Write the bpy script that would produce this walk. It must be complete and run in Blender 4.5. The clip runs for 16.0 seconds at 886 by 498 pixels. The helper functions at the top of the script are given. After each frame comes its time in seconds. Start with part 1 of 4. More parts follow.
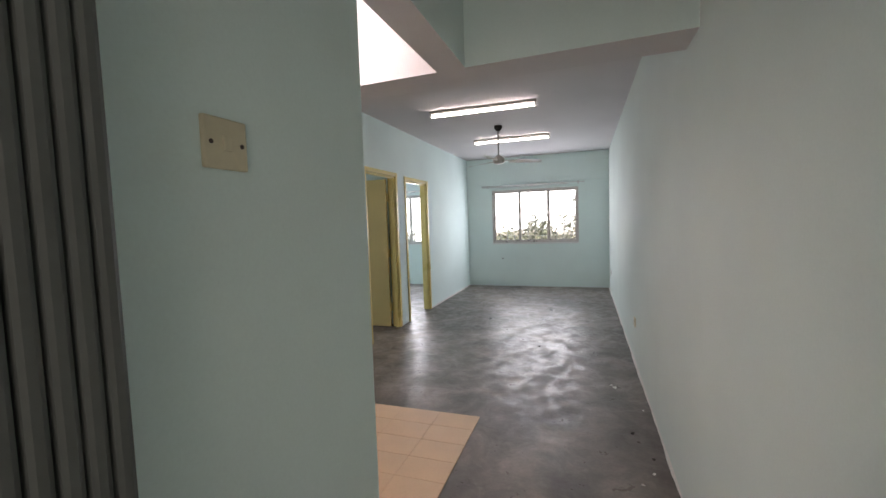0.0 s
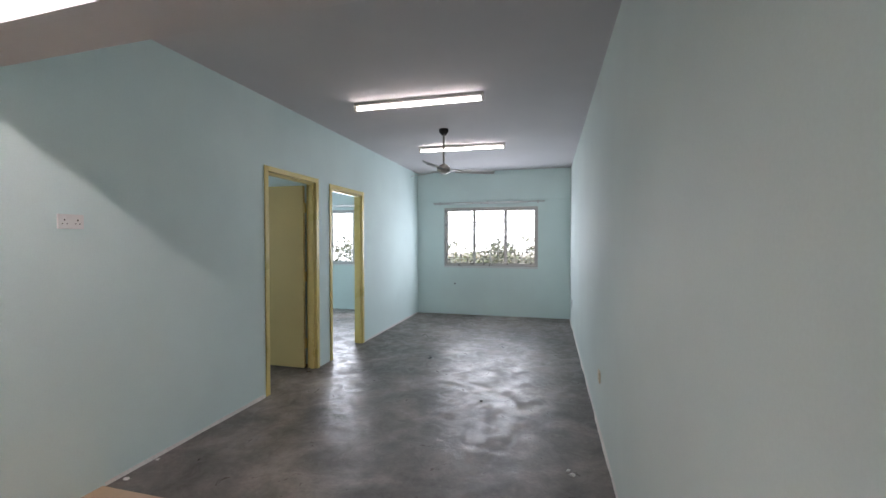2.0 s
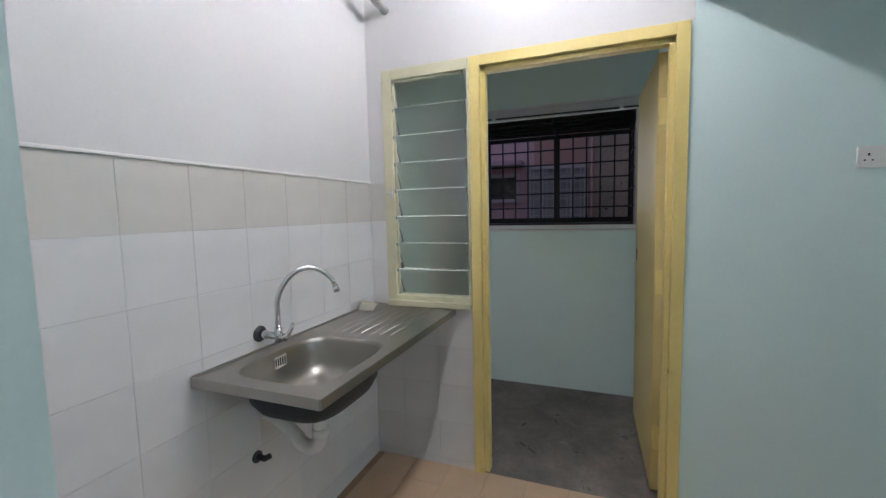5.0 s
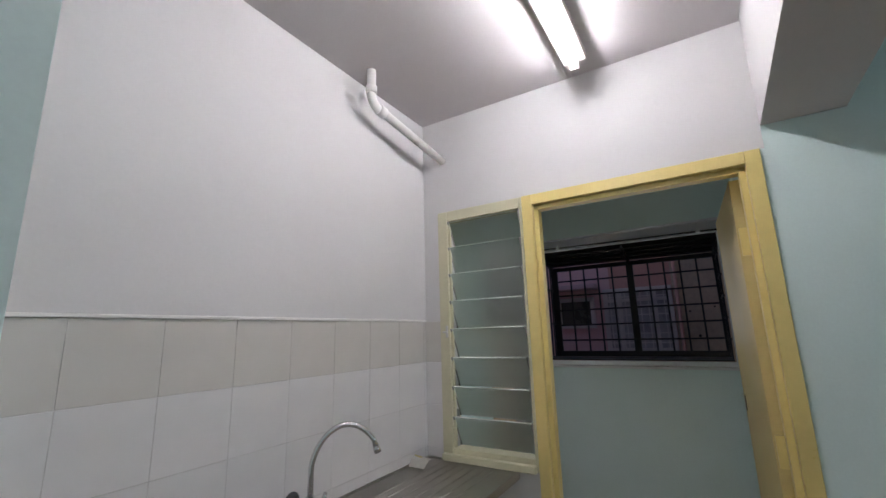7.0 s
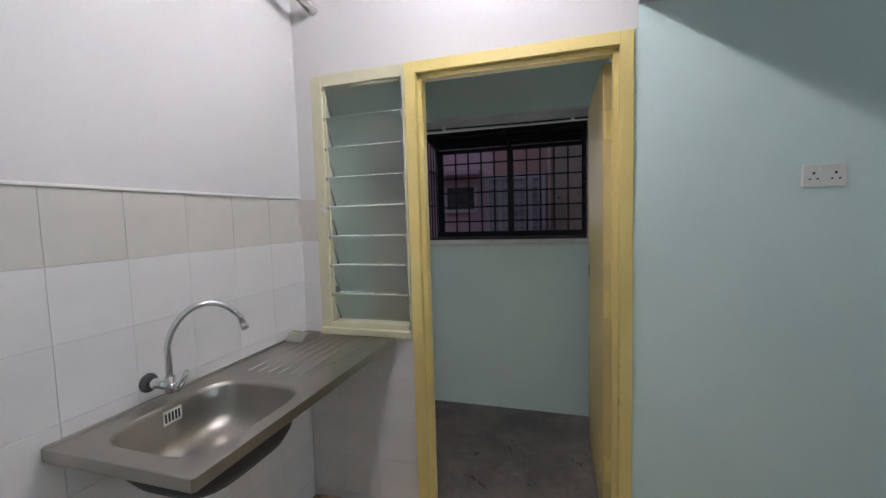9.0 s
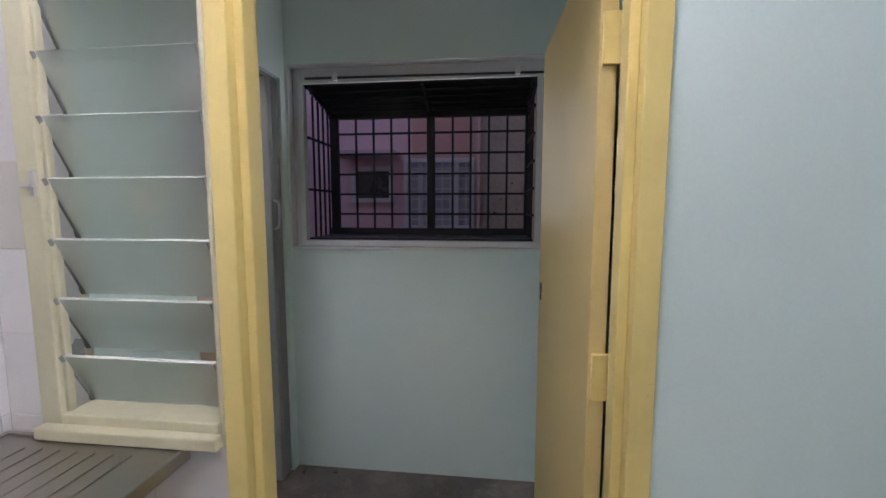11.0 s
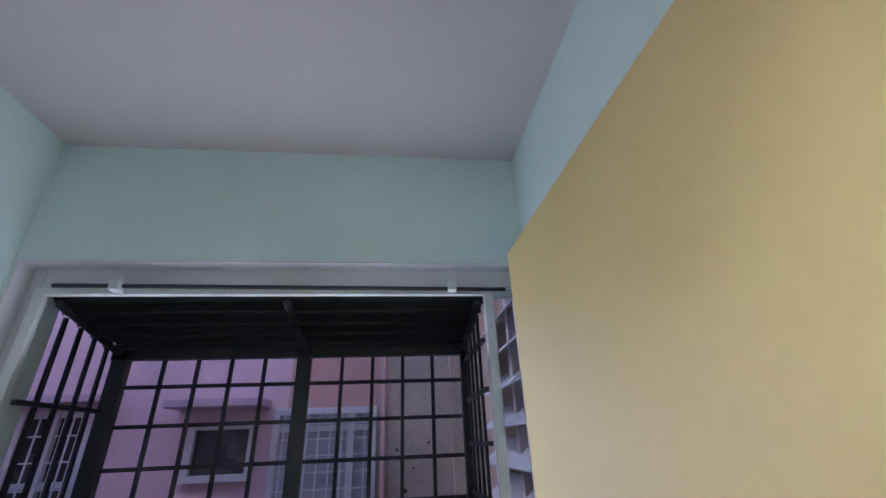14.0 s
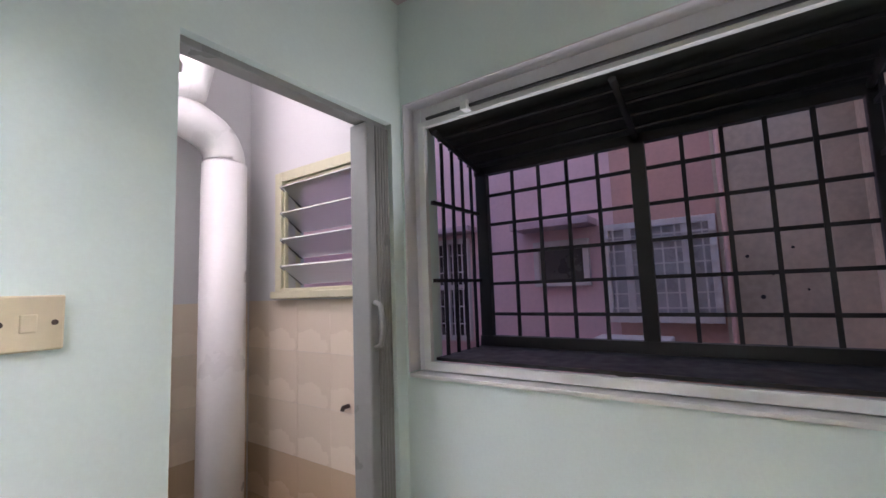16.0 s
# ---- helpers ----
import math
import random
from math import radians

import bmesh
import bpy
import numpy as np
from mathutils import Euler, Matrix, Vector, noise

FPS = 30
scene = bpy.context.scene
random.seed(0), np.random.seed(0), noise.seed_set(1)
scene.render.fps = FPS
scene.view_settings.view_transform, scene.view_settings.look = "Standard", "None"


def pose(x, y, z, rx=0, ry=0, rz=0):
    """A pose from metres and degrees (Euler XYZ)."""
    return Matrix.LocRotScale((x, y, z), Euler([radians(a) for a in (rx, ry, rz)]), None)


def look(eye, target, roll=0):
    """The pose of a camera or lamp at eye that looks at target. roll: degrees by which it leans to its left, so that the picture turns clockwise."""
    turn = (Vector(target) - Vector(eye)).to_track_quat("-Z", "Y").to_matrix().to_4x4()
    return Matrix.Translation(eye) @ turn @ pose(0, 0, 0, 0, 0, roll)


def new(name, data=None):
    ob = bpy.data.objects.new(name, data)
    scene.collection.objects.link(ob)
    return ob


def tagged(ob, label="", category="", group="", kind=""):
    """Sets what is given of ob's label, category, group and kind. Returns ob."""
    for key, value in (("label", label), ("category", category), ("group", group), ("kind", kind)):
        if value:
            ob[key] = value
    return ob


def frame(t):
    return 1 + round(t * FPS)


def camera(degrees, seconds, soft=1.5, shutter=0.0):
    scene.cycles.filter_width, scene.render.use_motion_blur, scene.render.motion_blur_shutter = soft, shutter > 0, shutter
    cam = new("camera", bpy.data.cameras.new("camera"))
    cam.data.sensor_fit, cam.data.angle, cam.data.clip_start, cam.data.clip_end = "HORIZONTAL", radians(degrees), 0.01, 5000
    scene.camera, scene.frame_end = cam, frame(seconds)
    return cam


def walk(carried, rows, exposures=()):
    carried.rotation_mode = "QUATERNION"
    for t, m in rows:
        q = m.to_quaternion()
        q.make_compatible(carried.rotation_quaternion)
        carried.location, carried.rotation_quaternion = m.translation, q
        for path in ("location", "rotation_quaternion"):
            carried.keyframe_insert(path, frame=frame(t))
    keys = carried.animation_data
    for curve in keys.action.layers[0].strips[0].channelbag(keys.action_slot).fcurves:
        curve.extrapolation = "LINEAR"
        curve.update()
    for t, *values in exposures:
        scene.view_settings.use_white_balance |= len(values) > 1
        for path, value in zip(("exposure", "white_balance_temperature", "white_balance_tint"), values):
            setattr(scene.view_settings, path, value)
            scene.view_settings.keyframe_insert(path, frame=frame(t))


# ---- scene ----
cam = camera(94.2, 16.0)
PATH = [
    (0, (0.05, -0.129, 1.436), (-0.603, 1.757, 1.3), -1.9),
    (0.5, (0.099, 0.057, 1.429), (-0.308, 2.012, 1.312), -1.3),
    (1, (0.159, 0.321, 1.439), (-0.178, 2.29, 1.338), -0.6),
    (1.5, (0.159, 0.602, 1.423), (-0.188, 2.57, 1.352), -0.4),
    (2, (0.125, 0.908, 1.425), (-0.373, 2.845, 1.381), -0.0),
    (2.5, (0.102, 1.205, 1.424), (-0.763, 3.007, 1.367), 0.4),
    (3, (-0.037, 1.392, 1.367), (-1.369, 2.882, 1.293), 0.0),
    (3.5, (-0.197, 1.475, 1.35), (-1.937, 2.456, 1.264), -0.6),
    (4, (-0.225, 1.592, 1.373), (-2.189, 1.943, 1.235), -0.5),
    (4.5, (-0.265, 1.645, 1.369), (-2.243, 1.413, 1.194), -0.8),
    (5, (-0.395, 1.63, 1.357), (-2.251, 0.906, 1.182), -1.3),
    (7.5, (-0.542, 1.705, 1.477), (-2.211, 0.689, 1.905), -2.0),
    (8, (-0.562, 1.719, 1.443), (-2.359, 0.879, 1.698), -2.0),
    (8.5, (-0.562, 1.72, 1.415), (-2.428, 1.001, 1.4), -1.6),
    (11, (-1.515, 1.618, 1.416), (-3.492, 1.391, 1.216), -0.0),
    (11.5, (-1.838, 1.644, 1.397), (-3.829, 1.491, 1.289), 0.0),
    (12, (-2.115, 1.605, 1.335), (-4.113, 1.587, 1.401), -0.6),
    (12.5, (-2.304, 1.548, 1.406), (-4.283, 1.802, 1.533), -0.3),
    (13, (-2.403, 1.53, 1.52), (-4.319, 2.011, 1.831), -0.7),
    (13.5, (-2.458, 1.58, 1.612), (-4.301, 2.017, 2.255), -1.0),
    (14, (-2.455, 1.577, 1.65), (-4.249, 1.803, 2.503), -2.4),
    (14.5, (-2.458, 1.536, 1.633), (-4.237, 1.408, 2.539), -3.2),
    (15, (-2.458, 1.521, 1.613), (-4.221, 0.954, 2.37), -3.2),
    (15.5, (-2.462, 1.487, 1.549), (-4.165, 0.571, 2.059), -3.2),
    (16, (-2.48, 1.478, 1.483), (-4.124, 0.356, 1.676), -2.1),
]
EXPOSURES = [
    (0.0, 0.55, 7000, 22), (0.6, 0.75, 7400, 24), (1.5, 0.45, 6600, 18), (2.5, 0.5, 6500, 20), (3.0, 0.22, 6600, 19), (3.5, 0.1, 6500, 16), (4.0, 0.22, 6000, 9), (5.0, 0.18, 5850, 7), (7.5, -0.36, 6100, 10), (8.0, -0.3, 6100, 10),
    (8.5, -0.12, 6000, 9), (11.0, 0.45, 6000, 16), (11.5, 0.6, 5700, 17), (12.0, 0.9, 4750, 26), (13.0, 1.3, 4700, 17), (14.0, 1.5, 5300, 16), (15.0, 1.45, 6000, 15), (16.0, 1.35, 6200, 21),
]
walk(cam, [(t, look(eye, target, roll)) for t, eye, target, roll in PATH], EXPOSURES)

# ---- world and light ----
SKY, TUBE_POWER, KTUBE_POWER = 0.15, 14.0, 118.0
world = bpy.data.worlds.new("sky")
scene.world = world
world.use_nodes = True
wn = world.node_tree.nodes
sky = wn.new("ShaderNodeTexSky")
sky.sky_type = "NISHITA"
sky.sun_disc = False
sky.sun_elevation = radians(50)
sky.sun_rotation = radians(200)
world.node_tree.links.new(sky.outputs[0], wn["Background"].inputs[0])
wn["Background"].inputs[1].default_value = SKY

sun = new("sun", bpy.data.lights.new("sun", "SUN"))
sun.data.energy, sun.data.angle, sun.data.color = 4.5, radians(3), (1.0, 0.95, 0.88)
sun.matrix_world = look((0, 0, 20), (0 + 10 * math.sin(radians(20)), 10 * math.cos(radians(20)), 20 - 12))


YEND = 8.61


def area_light(name, eye, target, w, h, watts, colour):
    lamp = new(name, bpy.data.lights.new(name, "AREA"))
    lamp.data.shape, lamp.data.size, lamp.data.size_y = "RECTANGLE", w, h
    lamp.data.energy, lamp.data.color = watts, colour
    lamp.matrix_world = look(eye, target)
    return lamp


area_light("living_window_light", (-0.95, YEND - 0.012, 1.48), (-0.95, 0, 1.2), 1.7, 1.05, 27, (0.80, 0.90, 1.0))
area_light("bedroom_window_light", (-4.0, YEND - 0.012, 1.48), (-4.0, 0, 1.2), 1.45, 1.05, 45, (0.80, 0.90, 1.0))
# Added fill under the bathroom ceiling; there is no fitting there.
area_light("bath_fill_light", (-2.72, 0.02, 2.69), (-2.95, -0.02, 0), 0.5, 0.5, 5.5, (1.0, 0.88, 0.90))
area_light("yard_window_light", (-3.545, 1.25, 1.66), (0, 1.25, 2.7), 1.1, 0.65, 1.3, (1.0, 0.97, 0.96))
# Added fill that brightens the bedroom door leaf, at an assumed, unseen opening.
area_light("bedroom_side_fill_light", (-5.58, 3.7, 1.48), (0, 3.7, 1.3), 1.3, 1.05, 14, (0.85, 0.92, 1.0))
# Unseen fill in the corridor, added in place of daylight on the entry walls.
area_light("entrance_fill_light", (-0.05, -1.4, 1.25), (-0.05, 3, 0.1), 1.0, 1.7, 9, (1.0, 0.95, 0.86))

# ---- materials ----
def material(name, colour, rough=0.6, metal=0.0, vary=0.08, scale=3.0, grain=60.0, bump=0.05, rough_vary=0.1, emit=None, coat=0.0):
    m = bpy.data.materials.new(name)
    m.use_nodes = True
    n, l = m.node_tree.nodes, m.node_tree.links
    b = n["Principled BSDF"]
    b.inputs["Metallic"].default_value = metal
    b.inputs["Coat Weight"].default_value = coat
    co = n.new("ShaderNodeTexCoord")
    big, fine = n.new("ShaderNodeTexNoise"), n.new("ShaderNodeTexNoise")
    big.inputs["Scale"].default_value, big.inputs["Detail"].default_value = scale, 5
    fine.inputs["Scale"].default_value, fine.inputs["Detail"].default_value = grain, 3
    for t in (big, fine):
        l.new(co.outputs["Object"], t.inputs["Vector"])
    mix = n.new("ShaderNodeMath")
    mix.operation = "MULTIPLY_ADD"
    l.new(fine.outputs["Fac"], mix.inputs[0])
    mix.inputs[1].default_value = 0.35
    l.new(big.outputs["Fac"], mix.inputs[2])
    ramp = n.new("ShaderNodeValToRGB")
    ramp.color_ramp.elements[0].position, ramp.color_ramp.elements[1].position = 0.45, 0.9
    ramp.color_ramp.elements[0].color = (*[c * (1 - vary) for c in colour], 1)
    ramp.color_ramp.elements[1].color = (*[min(1, c * (1 + vary)) for c in colour], 1)
    l.new(mix.outputs[0], ramp.inputs[0])
    l.new(ramp.outputs[0], b.inputs["Base Color"])
    rr = n.new("ShaderNodeMapRange")
    rr.inputs["From Min"].default_value, rr.inputs["From Max"].default_value = 0.3, 0.7
    rr.inputs["To Min"].default_value, rr.inputs["To Max"].default_value = max(0.02, rough - rough_vary), min(1, rough + rough_vary)
    l.new(big.outputs["Fac"], rr.inputs["Value"])
    l.new(rr.outputs[0], b.inputs["Roughness"])
    if bump:
        bn = n.new("ShaderNodeBump")
        bn.inputs["Strength"].default_value, bn.inputs["Distance"].default_value = bump, 0.01
        l.new(mix.outputs[0], bn.inputs["Height"])
        l.new(bn.outputs[0], b.inputs["Normal"])
    if emit:
        b.inputs["Emission Color"].default_value = (*emit[0], 1)
        b.inputs["Emission Strength"].default_value = emit[1]
    return m


def concrete():
    m = bpy.data.materials.new("worn_cement_floor")
    m.use_nodes = True
    n, l = m.node_tree.nodes, m.node_tree.links
    b = n["Principled BSDF"]
    co = n.new("ShaderNodeTexCoord")

    def tex(scale, detail, rough=0.55, warp=0.0):
        t = n.new("ShaderNodeTexNoise")
        t.inputs["Scale"].default_value, t.inputs["Detail"].default_value = scale, detail
        t.inputs["Roughness"].default_value, t.inputs["Distortion"].default_value = rough, warp
        l.new(co.outputs["Object"], t.inputs["Vector"])
        return t

    def ramp(source, stops):
        r = n.new("ShaderNodeValToRGB")
        while len(r.color_ramp.elements) < len(stops):
            r.color_ramp.elements.new(0.5)
        for e, (p, c) in zip(r.color_ramp.elements, stops):
            e.position, e.color = p, (*c, 1)
        l.new(source, r.inputs[0])
        return r

    large, mid, fine = tex(0.8, 8, 0.6, 0.3), tex(2.8, 6, 0.62, 0.5), tex(45, 6, 0.6)
    scuff = tex(7, 7, 0.65, 1.0)
    tone = ramp(large.outputs["Fac"], [(0.34, (0.075, 0.065, 0.060)), (0.5, (0.130, 0.113, 0.103)), (0.66, (0.23, 0.20, 0.18))])
    stain = ramp(mid.outputs["Fac"], [(0.32, (0.50, 0.48, 0.46)), (0.5, (1, 1, 1)), (0.68, (1.6, 1.55, 1.50))])
    mul = n.new("ShaderNodeMix")
    mul.data_type, mul.blend_type = "RGBA", "MULTIPLY"
    mul.inputs[0].default_value = 0.9
    l.new(tone.outputs[0], mul.inputs[6])
    l.new(stain.outputs[0], mul.inputs[7])
    grit = ramp(fine.outputs["Fac"], [(0.3, (0.86, 0.86, 0.86)), (0.7, (1.12, 1.12, 1.12))])
    mul2 = n.new("ShaderNodeMix")
    mul2.data_type, mul2.blend_type = "RGBA", "MULTIPLY"
    mul2.inputs[0].default_value = 0.8
    l.new(mul.outputs[2], mul2.inputs[6])
    l.new(grit.outputs[0], mul2.inputs[7])
    pale = ramp(scuff.outputs["Fac"], [(0.54, (0, 0, 0)), (0.75, (0.6, 0.6, 0.6))])
    mul3 = n.new("ShaderNodeMix")
    mul3.data_type = "RGBA"
    mul3.inputs[7].default_value = (0.30, 0.28, 0.26, 1)
    l.new(pale.outputs[0], mul3.inputs[0])
    l.new(mul2.outputs[2], mul3.inputs[6])
    l.new(mul3.outputs[2], b.inputs["Base Color"])
    gloss = ramp(scuff.outputs["Fac"], [(0.34, (0.27,) * 3), (0.5, (0.42,) * 3), (0.66, (0.72,) * 3)])
    l.new(gloss.outputs[0], b.inputs["Roughness"])
    bn = n.new("ShaderNodeBump")
    bn.inputs["Strength"].default_value, bn.inputs["Distance"].default_value = 0.4, 0.012
    relief = n.new("ShaderNodeMath")
    relief.operation = "MULTIPLY_ADD"
    relief.inputs[1].default_value = 0.6
    l.new(scuff.outputs["Fac"], relief.inputs[0])
    l.new(mid.outputs["Fac"], relief.inputs[2])
    l.new(relief.outputs[0], bn.inputs["Height"])
    l.new(bn.outputs[0], b.inputs["Normal"])
    return m


def glass(name, colour=(1, 1, 1), rough=0.02):
    m = bpy.data.materials.new(name)
    m.use_nodes = True
    b = m.node_tree.nodes["Principled BSDF"]
    b.inputs["Base Color"].default_value = (*colour, 1)
    b.inputs["Roughness"].default_value = rough
    b.inputs["Transmission Weight"].default_value = 1.0
    b.inputs["IOR"].default_value = 1.45
    return m


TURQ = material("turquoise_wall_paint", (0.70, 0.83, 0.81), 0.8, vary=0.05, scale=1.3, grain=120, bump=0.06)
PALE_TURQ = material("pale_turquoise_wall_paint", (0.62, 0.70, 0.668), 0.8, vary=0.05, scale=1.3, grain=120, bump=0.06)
WHITE = material("white_wall_paint", (0.62, 0.605, 0.605), 0.8, vary=0.04, scale=1.5, grain=120, bump=0.06)
CEIL = material("ceiling_whitewash", (0.58, 0.55, 0.555), 0.85, vary=0.06, scale=1.2, grain=150, bump=0.1)
CEMENT = concrete()
YELLOW = material("yellow_gloss_paint", (0.74, 0.60, 0.23), 0.35, vary=0.06, scale=4, grain=40, bump=0.08)
LEAF = material("yellow_door_paint", (0.62, 0.49, 0.21), 0.55, vary=0.05, scale=2, grain=60, bump=0.04)
# White paint of the window surround, with a lilac shade tint in its colour.
SHADED_WHITE = material("white_paint_shade_tinted", (0.66, 0.66, 0.70), 0.7, vary=0.08, scale=3, grain=80, bump=0.05)
CREAM = material("cream_frame_paint", (0.60, 0.57, 0.40), 0.4, vary=0.06, scale=5, grain=40, bump=0.06)
TILE = material("white_glazed_tile", (0.74, 0.72, 0.72), 0.18, vary=0.05, scale=2.2, grain=8, bump=0.015, rough_vary=0.06)
TILE_TOP = material("beige_glazed_tile", (0.60, 0.575, 0.54), 0.22, vary=0.05, scale=2.2, grain=8, bump=0.015, rough_vary=0.06)
TILE_BATH = material("cream_bathroom_tile", (0.77, 0.66, 0.53), 0.25, vary=0.01, scale=3, grain=10, bump=0.015)
TILE_BATH_LOW = material("tan_bathroom_tile", (0.62, 0.47, 0.32), 0.25, vary=0.015, scale=3, grain=10, bump=0.015)
GROUT = material("grey_grout", (0.56, 0.54, 0.53), 0.9, vary=0.4, scale=5)
FLOOR_TILE = material("tan_floor_tile", (0.62, 0.44, 0.29), 0.5, vary=0.07, scale=3, grain=90, bump=0.05)
FLOOR_GROUT = material("brown_grout", (0.42, 0.29, 0.19), 0.9, vary=0.2, scale=8)
STEEL = material("brushed_stainless_steel", (0.42, 0.395, 0.36), 0.36, 1.0, vary=0.03, scale=3, grain=20, bump=0.0, rough_vary=0.05)
CHROME = material("chrome", (0.72, 0.72, 0.73), 0.12, 1.0, vary=0.03, bump=0)
DARK_BOWL = material("dark_underside_coating", (0.035, 0.035, 0.04), 0.6, vary=0.2)
PVC = material("white_pvc", (0.78, 0.76, 0.74), 0.35, vary=0.04, scale=4, bump=0.01)
PLASTIC = material("white_switch_plastic", (0.80, 0.79, 0.77), 0.35, vary=0.02, bump=0)
OLD_PLASTIC = material("yellowed_switch_plastic", (0.62, 0.56, 0.40), 0.4, vary=0.06, scale=20, bump=0.01)
BLACK = material("black_painted_steel", (0.012, 0.012, 0.015), 0.5, vary=0.3, scale=20)
DARK = material("dark_recess", (0.02, 0.018, 0.016), 0.8, vary=0.2)
ROOF = material("dark_corrugated_sheet", (0.05, 0.055, 0.05), 0.7, vary=0.35, scale=5, grain=50)
WSTEEL = material("white_painted_steel", (0.70, 0.72, 0.72), 0.4, vary=0.06, scale=8, bump=0.03)
GREY_PVC = material("grey_folding_door_plastic", (0.27, 0.28, 0.27), 0.35, vary=0.07, scale=5)
CURTAIN = material("dark_grey_folding_panel", (0.085, 0.09, 0.085), 0.5, vary=0.15, scale=5)
BROWN = material("dark_brown_wood", (0.05, 0.03, 0.022), 0.5, vary=0.25, scale=6)
ALU = material("aluminium_window_frame", (0.55, 0.54, 0.53), 0.35, 0.6, vary=0.05, scale=8)
FAN_WHITE = material("fan_enamel", (0.42, 0.40, 0.36), 0.35, 0.3, vary=0.06, scale=8)
TUBE = material("fluorescent_tube", (0.9, 0.9, 0.9), 0.4, vary=0.0, bump=0, emit=((1.0, 0.96, 0.93), TUBE_POWER))
KTUBE = material("kitchen_fluorescent_tube", (0.9, 0.9, 0.9), 0.4, vary=0.0, bump=0, emit=((1.0, 0.93, 0.92), KTUBE_POWER))
BATTEN = material("lamp_batten_enamel", (0.62, 0.60, 0.57), 0.4, vary=0.05, scale=8)
PINK = material("pink_render", (0.62, 0.42, 0.44), 0.85, vary=0.12, scale=0.9, grain=30, bump=0.2)
SALMON = material("salmon_render", (0.50, 0.29, 0.25), 0.85, vary=0.14, scale=0.9, grain=30, bump=0.2)
PLASTER = material("bare_stained_plaster", (0.48, 0.39, 0.30), 0.9, vary=0.3, scale=1.6, grain=25, bump=0.35)
PANE_DARK = material("dark_window_pane", (0.05, 0.045, 0.04), 0.25, vary=0.3, scale=3)
PANE_PALE = material("curtained_window_pane", (0.36, 0.34, 0.36), 0.3, vary=0.2, scale=4)
GLASS = glass("clear_glass")
FROST = glass("obscured_louvre_glass", (0.80, 0.86, 0.82), 0.34)
GLASS_EDGE = material("ground_glass_edge", (0.72, 0.74, 0.70), 0.5, vary=0.12, scale=12)
CLIP = material("dull_louvre_clip", (0.26, 0.26, 0.25), 0.45, 0.5, vary=0.15, scale=15)
PAPER = material("white_paper", (0.80, 0.78, 0.72), 0.7, vary=0.05, scale=30)
PAPER_Y = material("yellow_print", (0.62, 0.52, 0.20), 0.6, vary=0.1, scale=40)
GRASS = material("dry_grass", (0.16, 0.17, 0.07), 0.95, vary=0.35, scale=0.3, grain=3, bump=0.3)
FOLIAGE = material("foliage", (0.20, 0.22, 0.15), 0.8, vary=0.5, scale=0.8, grain=6)
BARK = material("bark", (0.12, 0.09, 0.07), 0.9, vary=0.3, scale=4)
PALE = material("pale_house_wall", (0.62, 0.60, 0.55), 0.9, vary=0.1, scale=0.5)
DEBRIS = material("dark_crumb", (0.03, 0.025, 0.02), 0.9, vary=0.3, scale=50)
CHIP = material("white_plaster_crumb", (0.75, 0.73, 0.70), 0.9, vary=0.1, scale=50)


# ---- mesh helpers ----
def finish(bm, name, mats, parent=None, smooth=False):
    bmesh.ops.recalc_face_normals(bm, faces=bm.faces)
    me = bpy.data.meshes.new(name)
    bm.to_mesh(me)
    bm.free()
    for m in mats if isinstance(mats, (list, tuple)) else [mats]:
        me.materials.append(m)
    if smooth:
        for p in me.polygons:
            p.use_smooth = True
    ob = new(name, me)
    if parent:
        ob.parent = parent
    return ob


def add_box(bm, x0, x1, y0, y1, z0, z1, mat=0, bevel=0.0):
    made = bmesh.ops.create_cube(bm, size=1.0)["verts"]
    bmesh.ops.scale(bm, vec=(x1 - x0, y1 - y0, z1 - z0), verts=made)
    bmesh.ops.translate(bm, vec=((x0 + x1) / 2, (y0 + y1) / 2, (z0 + z1) / 2), verts=made)
    faces = {f for v in made for f in v.link_faces}
    for f in faces:
        f.material_index = mat
    if bevel:
        edges = {e for v in made for e in v.link_edges}
        out = bmesh.ops.bevel(bm, geom=list(edges), offset=bevel, segments=2, affect="EDGES", profile=0.5)
        for f in out["faces"]:
            f.material_index = mat


def boxes(name, parts, mats, parent=None, bevel=0.0):
    bm = bmesh.new()
    for p in parts:
        add_box(bm, *p[:6], mat=p[6] if len(p) > 6 else 0, bevel=bevel)
    return finish(bm, name, mats, parent)


def add_tube(bm, points, radius, seg=10, mat=0, cap=True):
    """A tube along points, with mitred joints."""
    pts = [Vector(p) for p in points]
    radii = radius if isinstance(radius, (list, tuple)) else [radius] * len(pts)
    rings, side = [], None
    for i, p in enumerate(pts):
        d = (pts[min(i + 1, len(pts) - 1)] - pts[max(i - 1, 0)]).normalized()
        if side is None:
            side = d.orthogonal().normalized()
        side = (side - d * side.dot(d)).normalized()
        up = d.cross(side)
        rings.append([bm.verts.new(p + radii[i] * (math.cos(2 * math.pi * k / seg) * side + math.sin(2 * math.pi * k / seg) * up)) for k in range(seg)])
    for a, b in zip(rings, rings[1:]):
        for k in range(seg):
            f = bm.faces.new((a[k], a[(k + 1) % seg], b[(k + 1) % seg], b[k]))
            f.smooth, f.material_index = True, mat
    if cap:
        for r in (rings[0], rings[-1]):
            bm.faces.new(r).material_index = mat


def tube(name, points, radius, mat, parent=None, seg=10):
    bm = bmesh.new()
    add_tube(bm, points, radius, seg)
    return finish(bm, name, mat, parent)


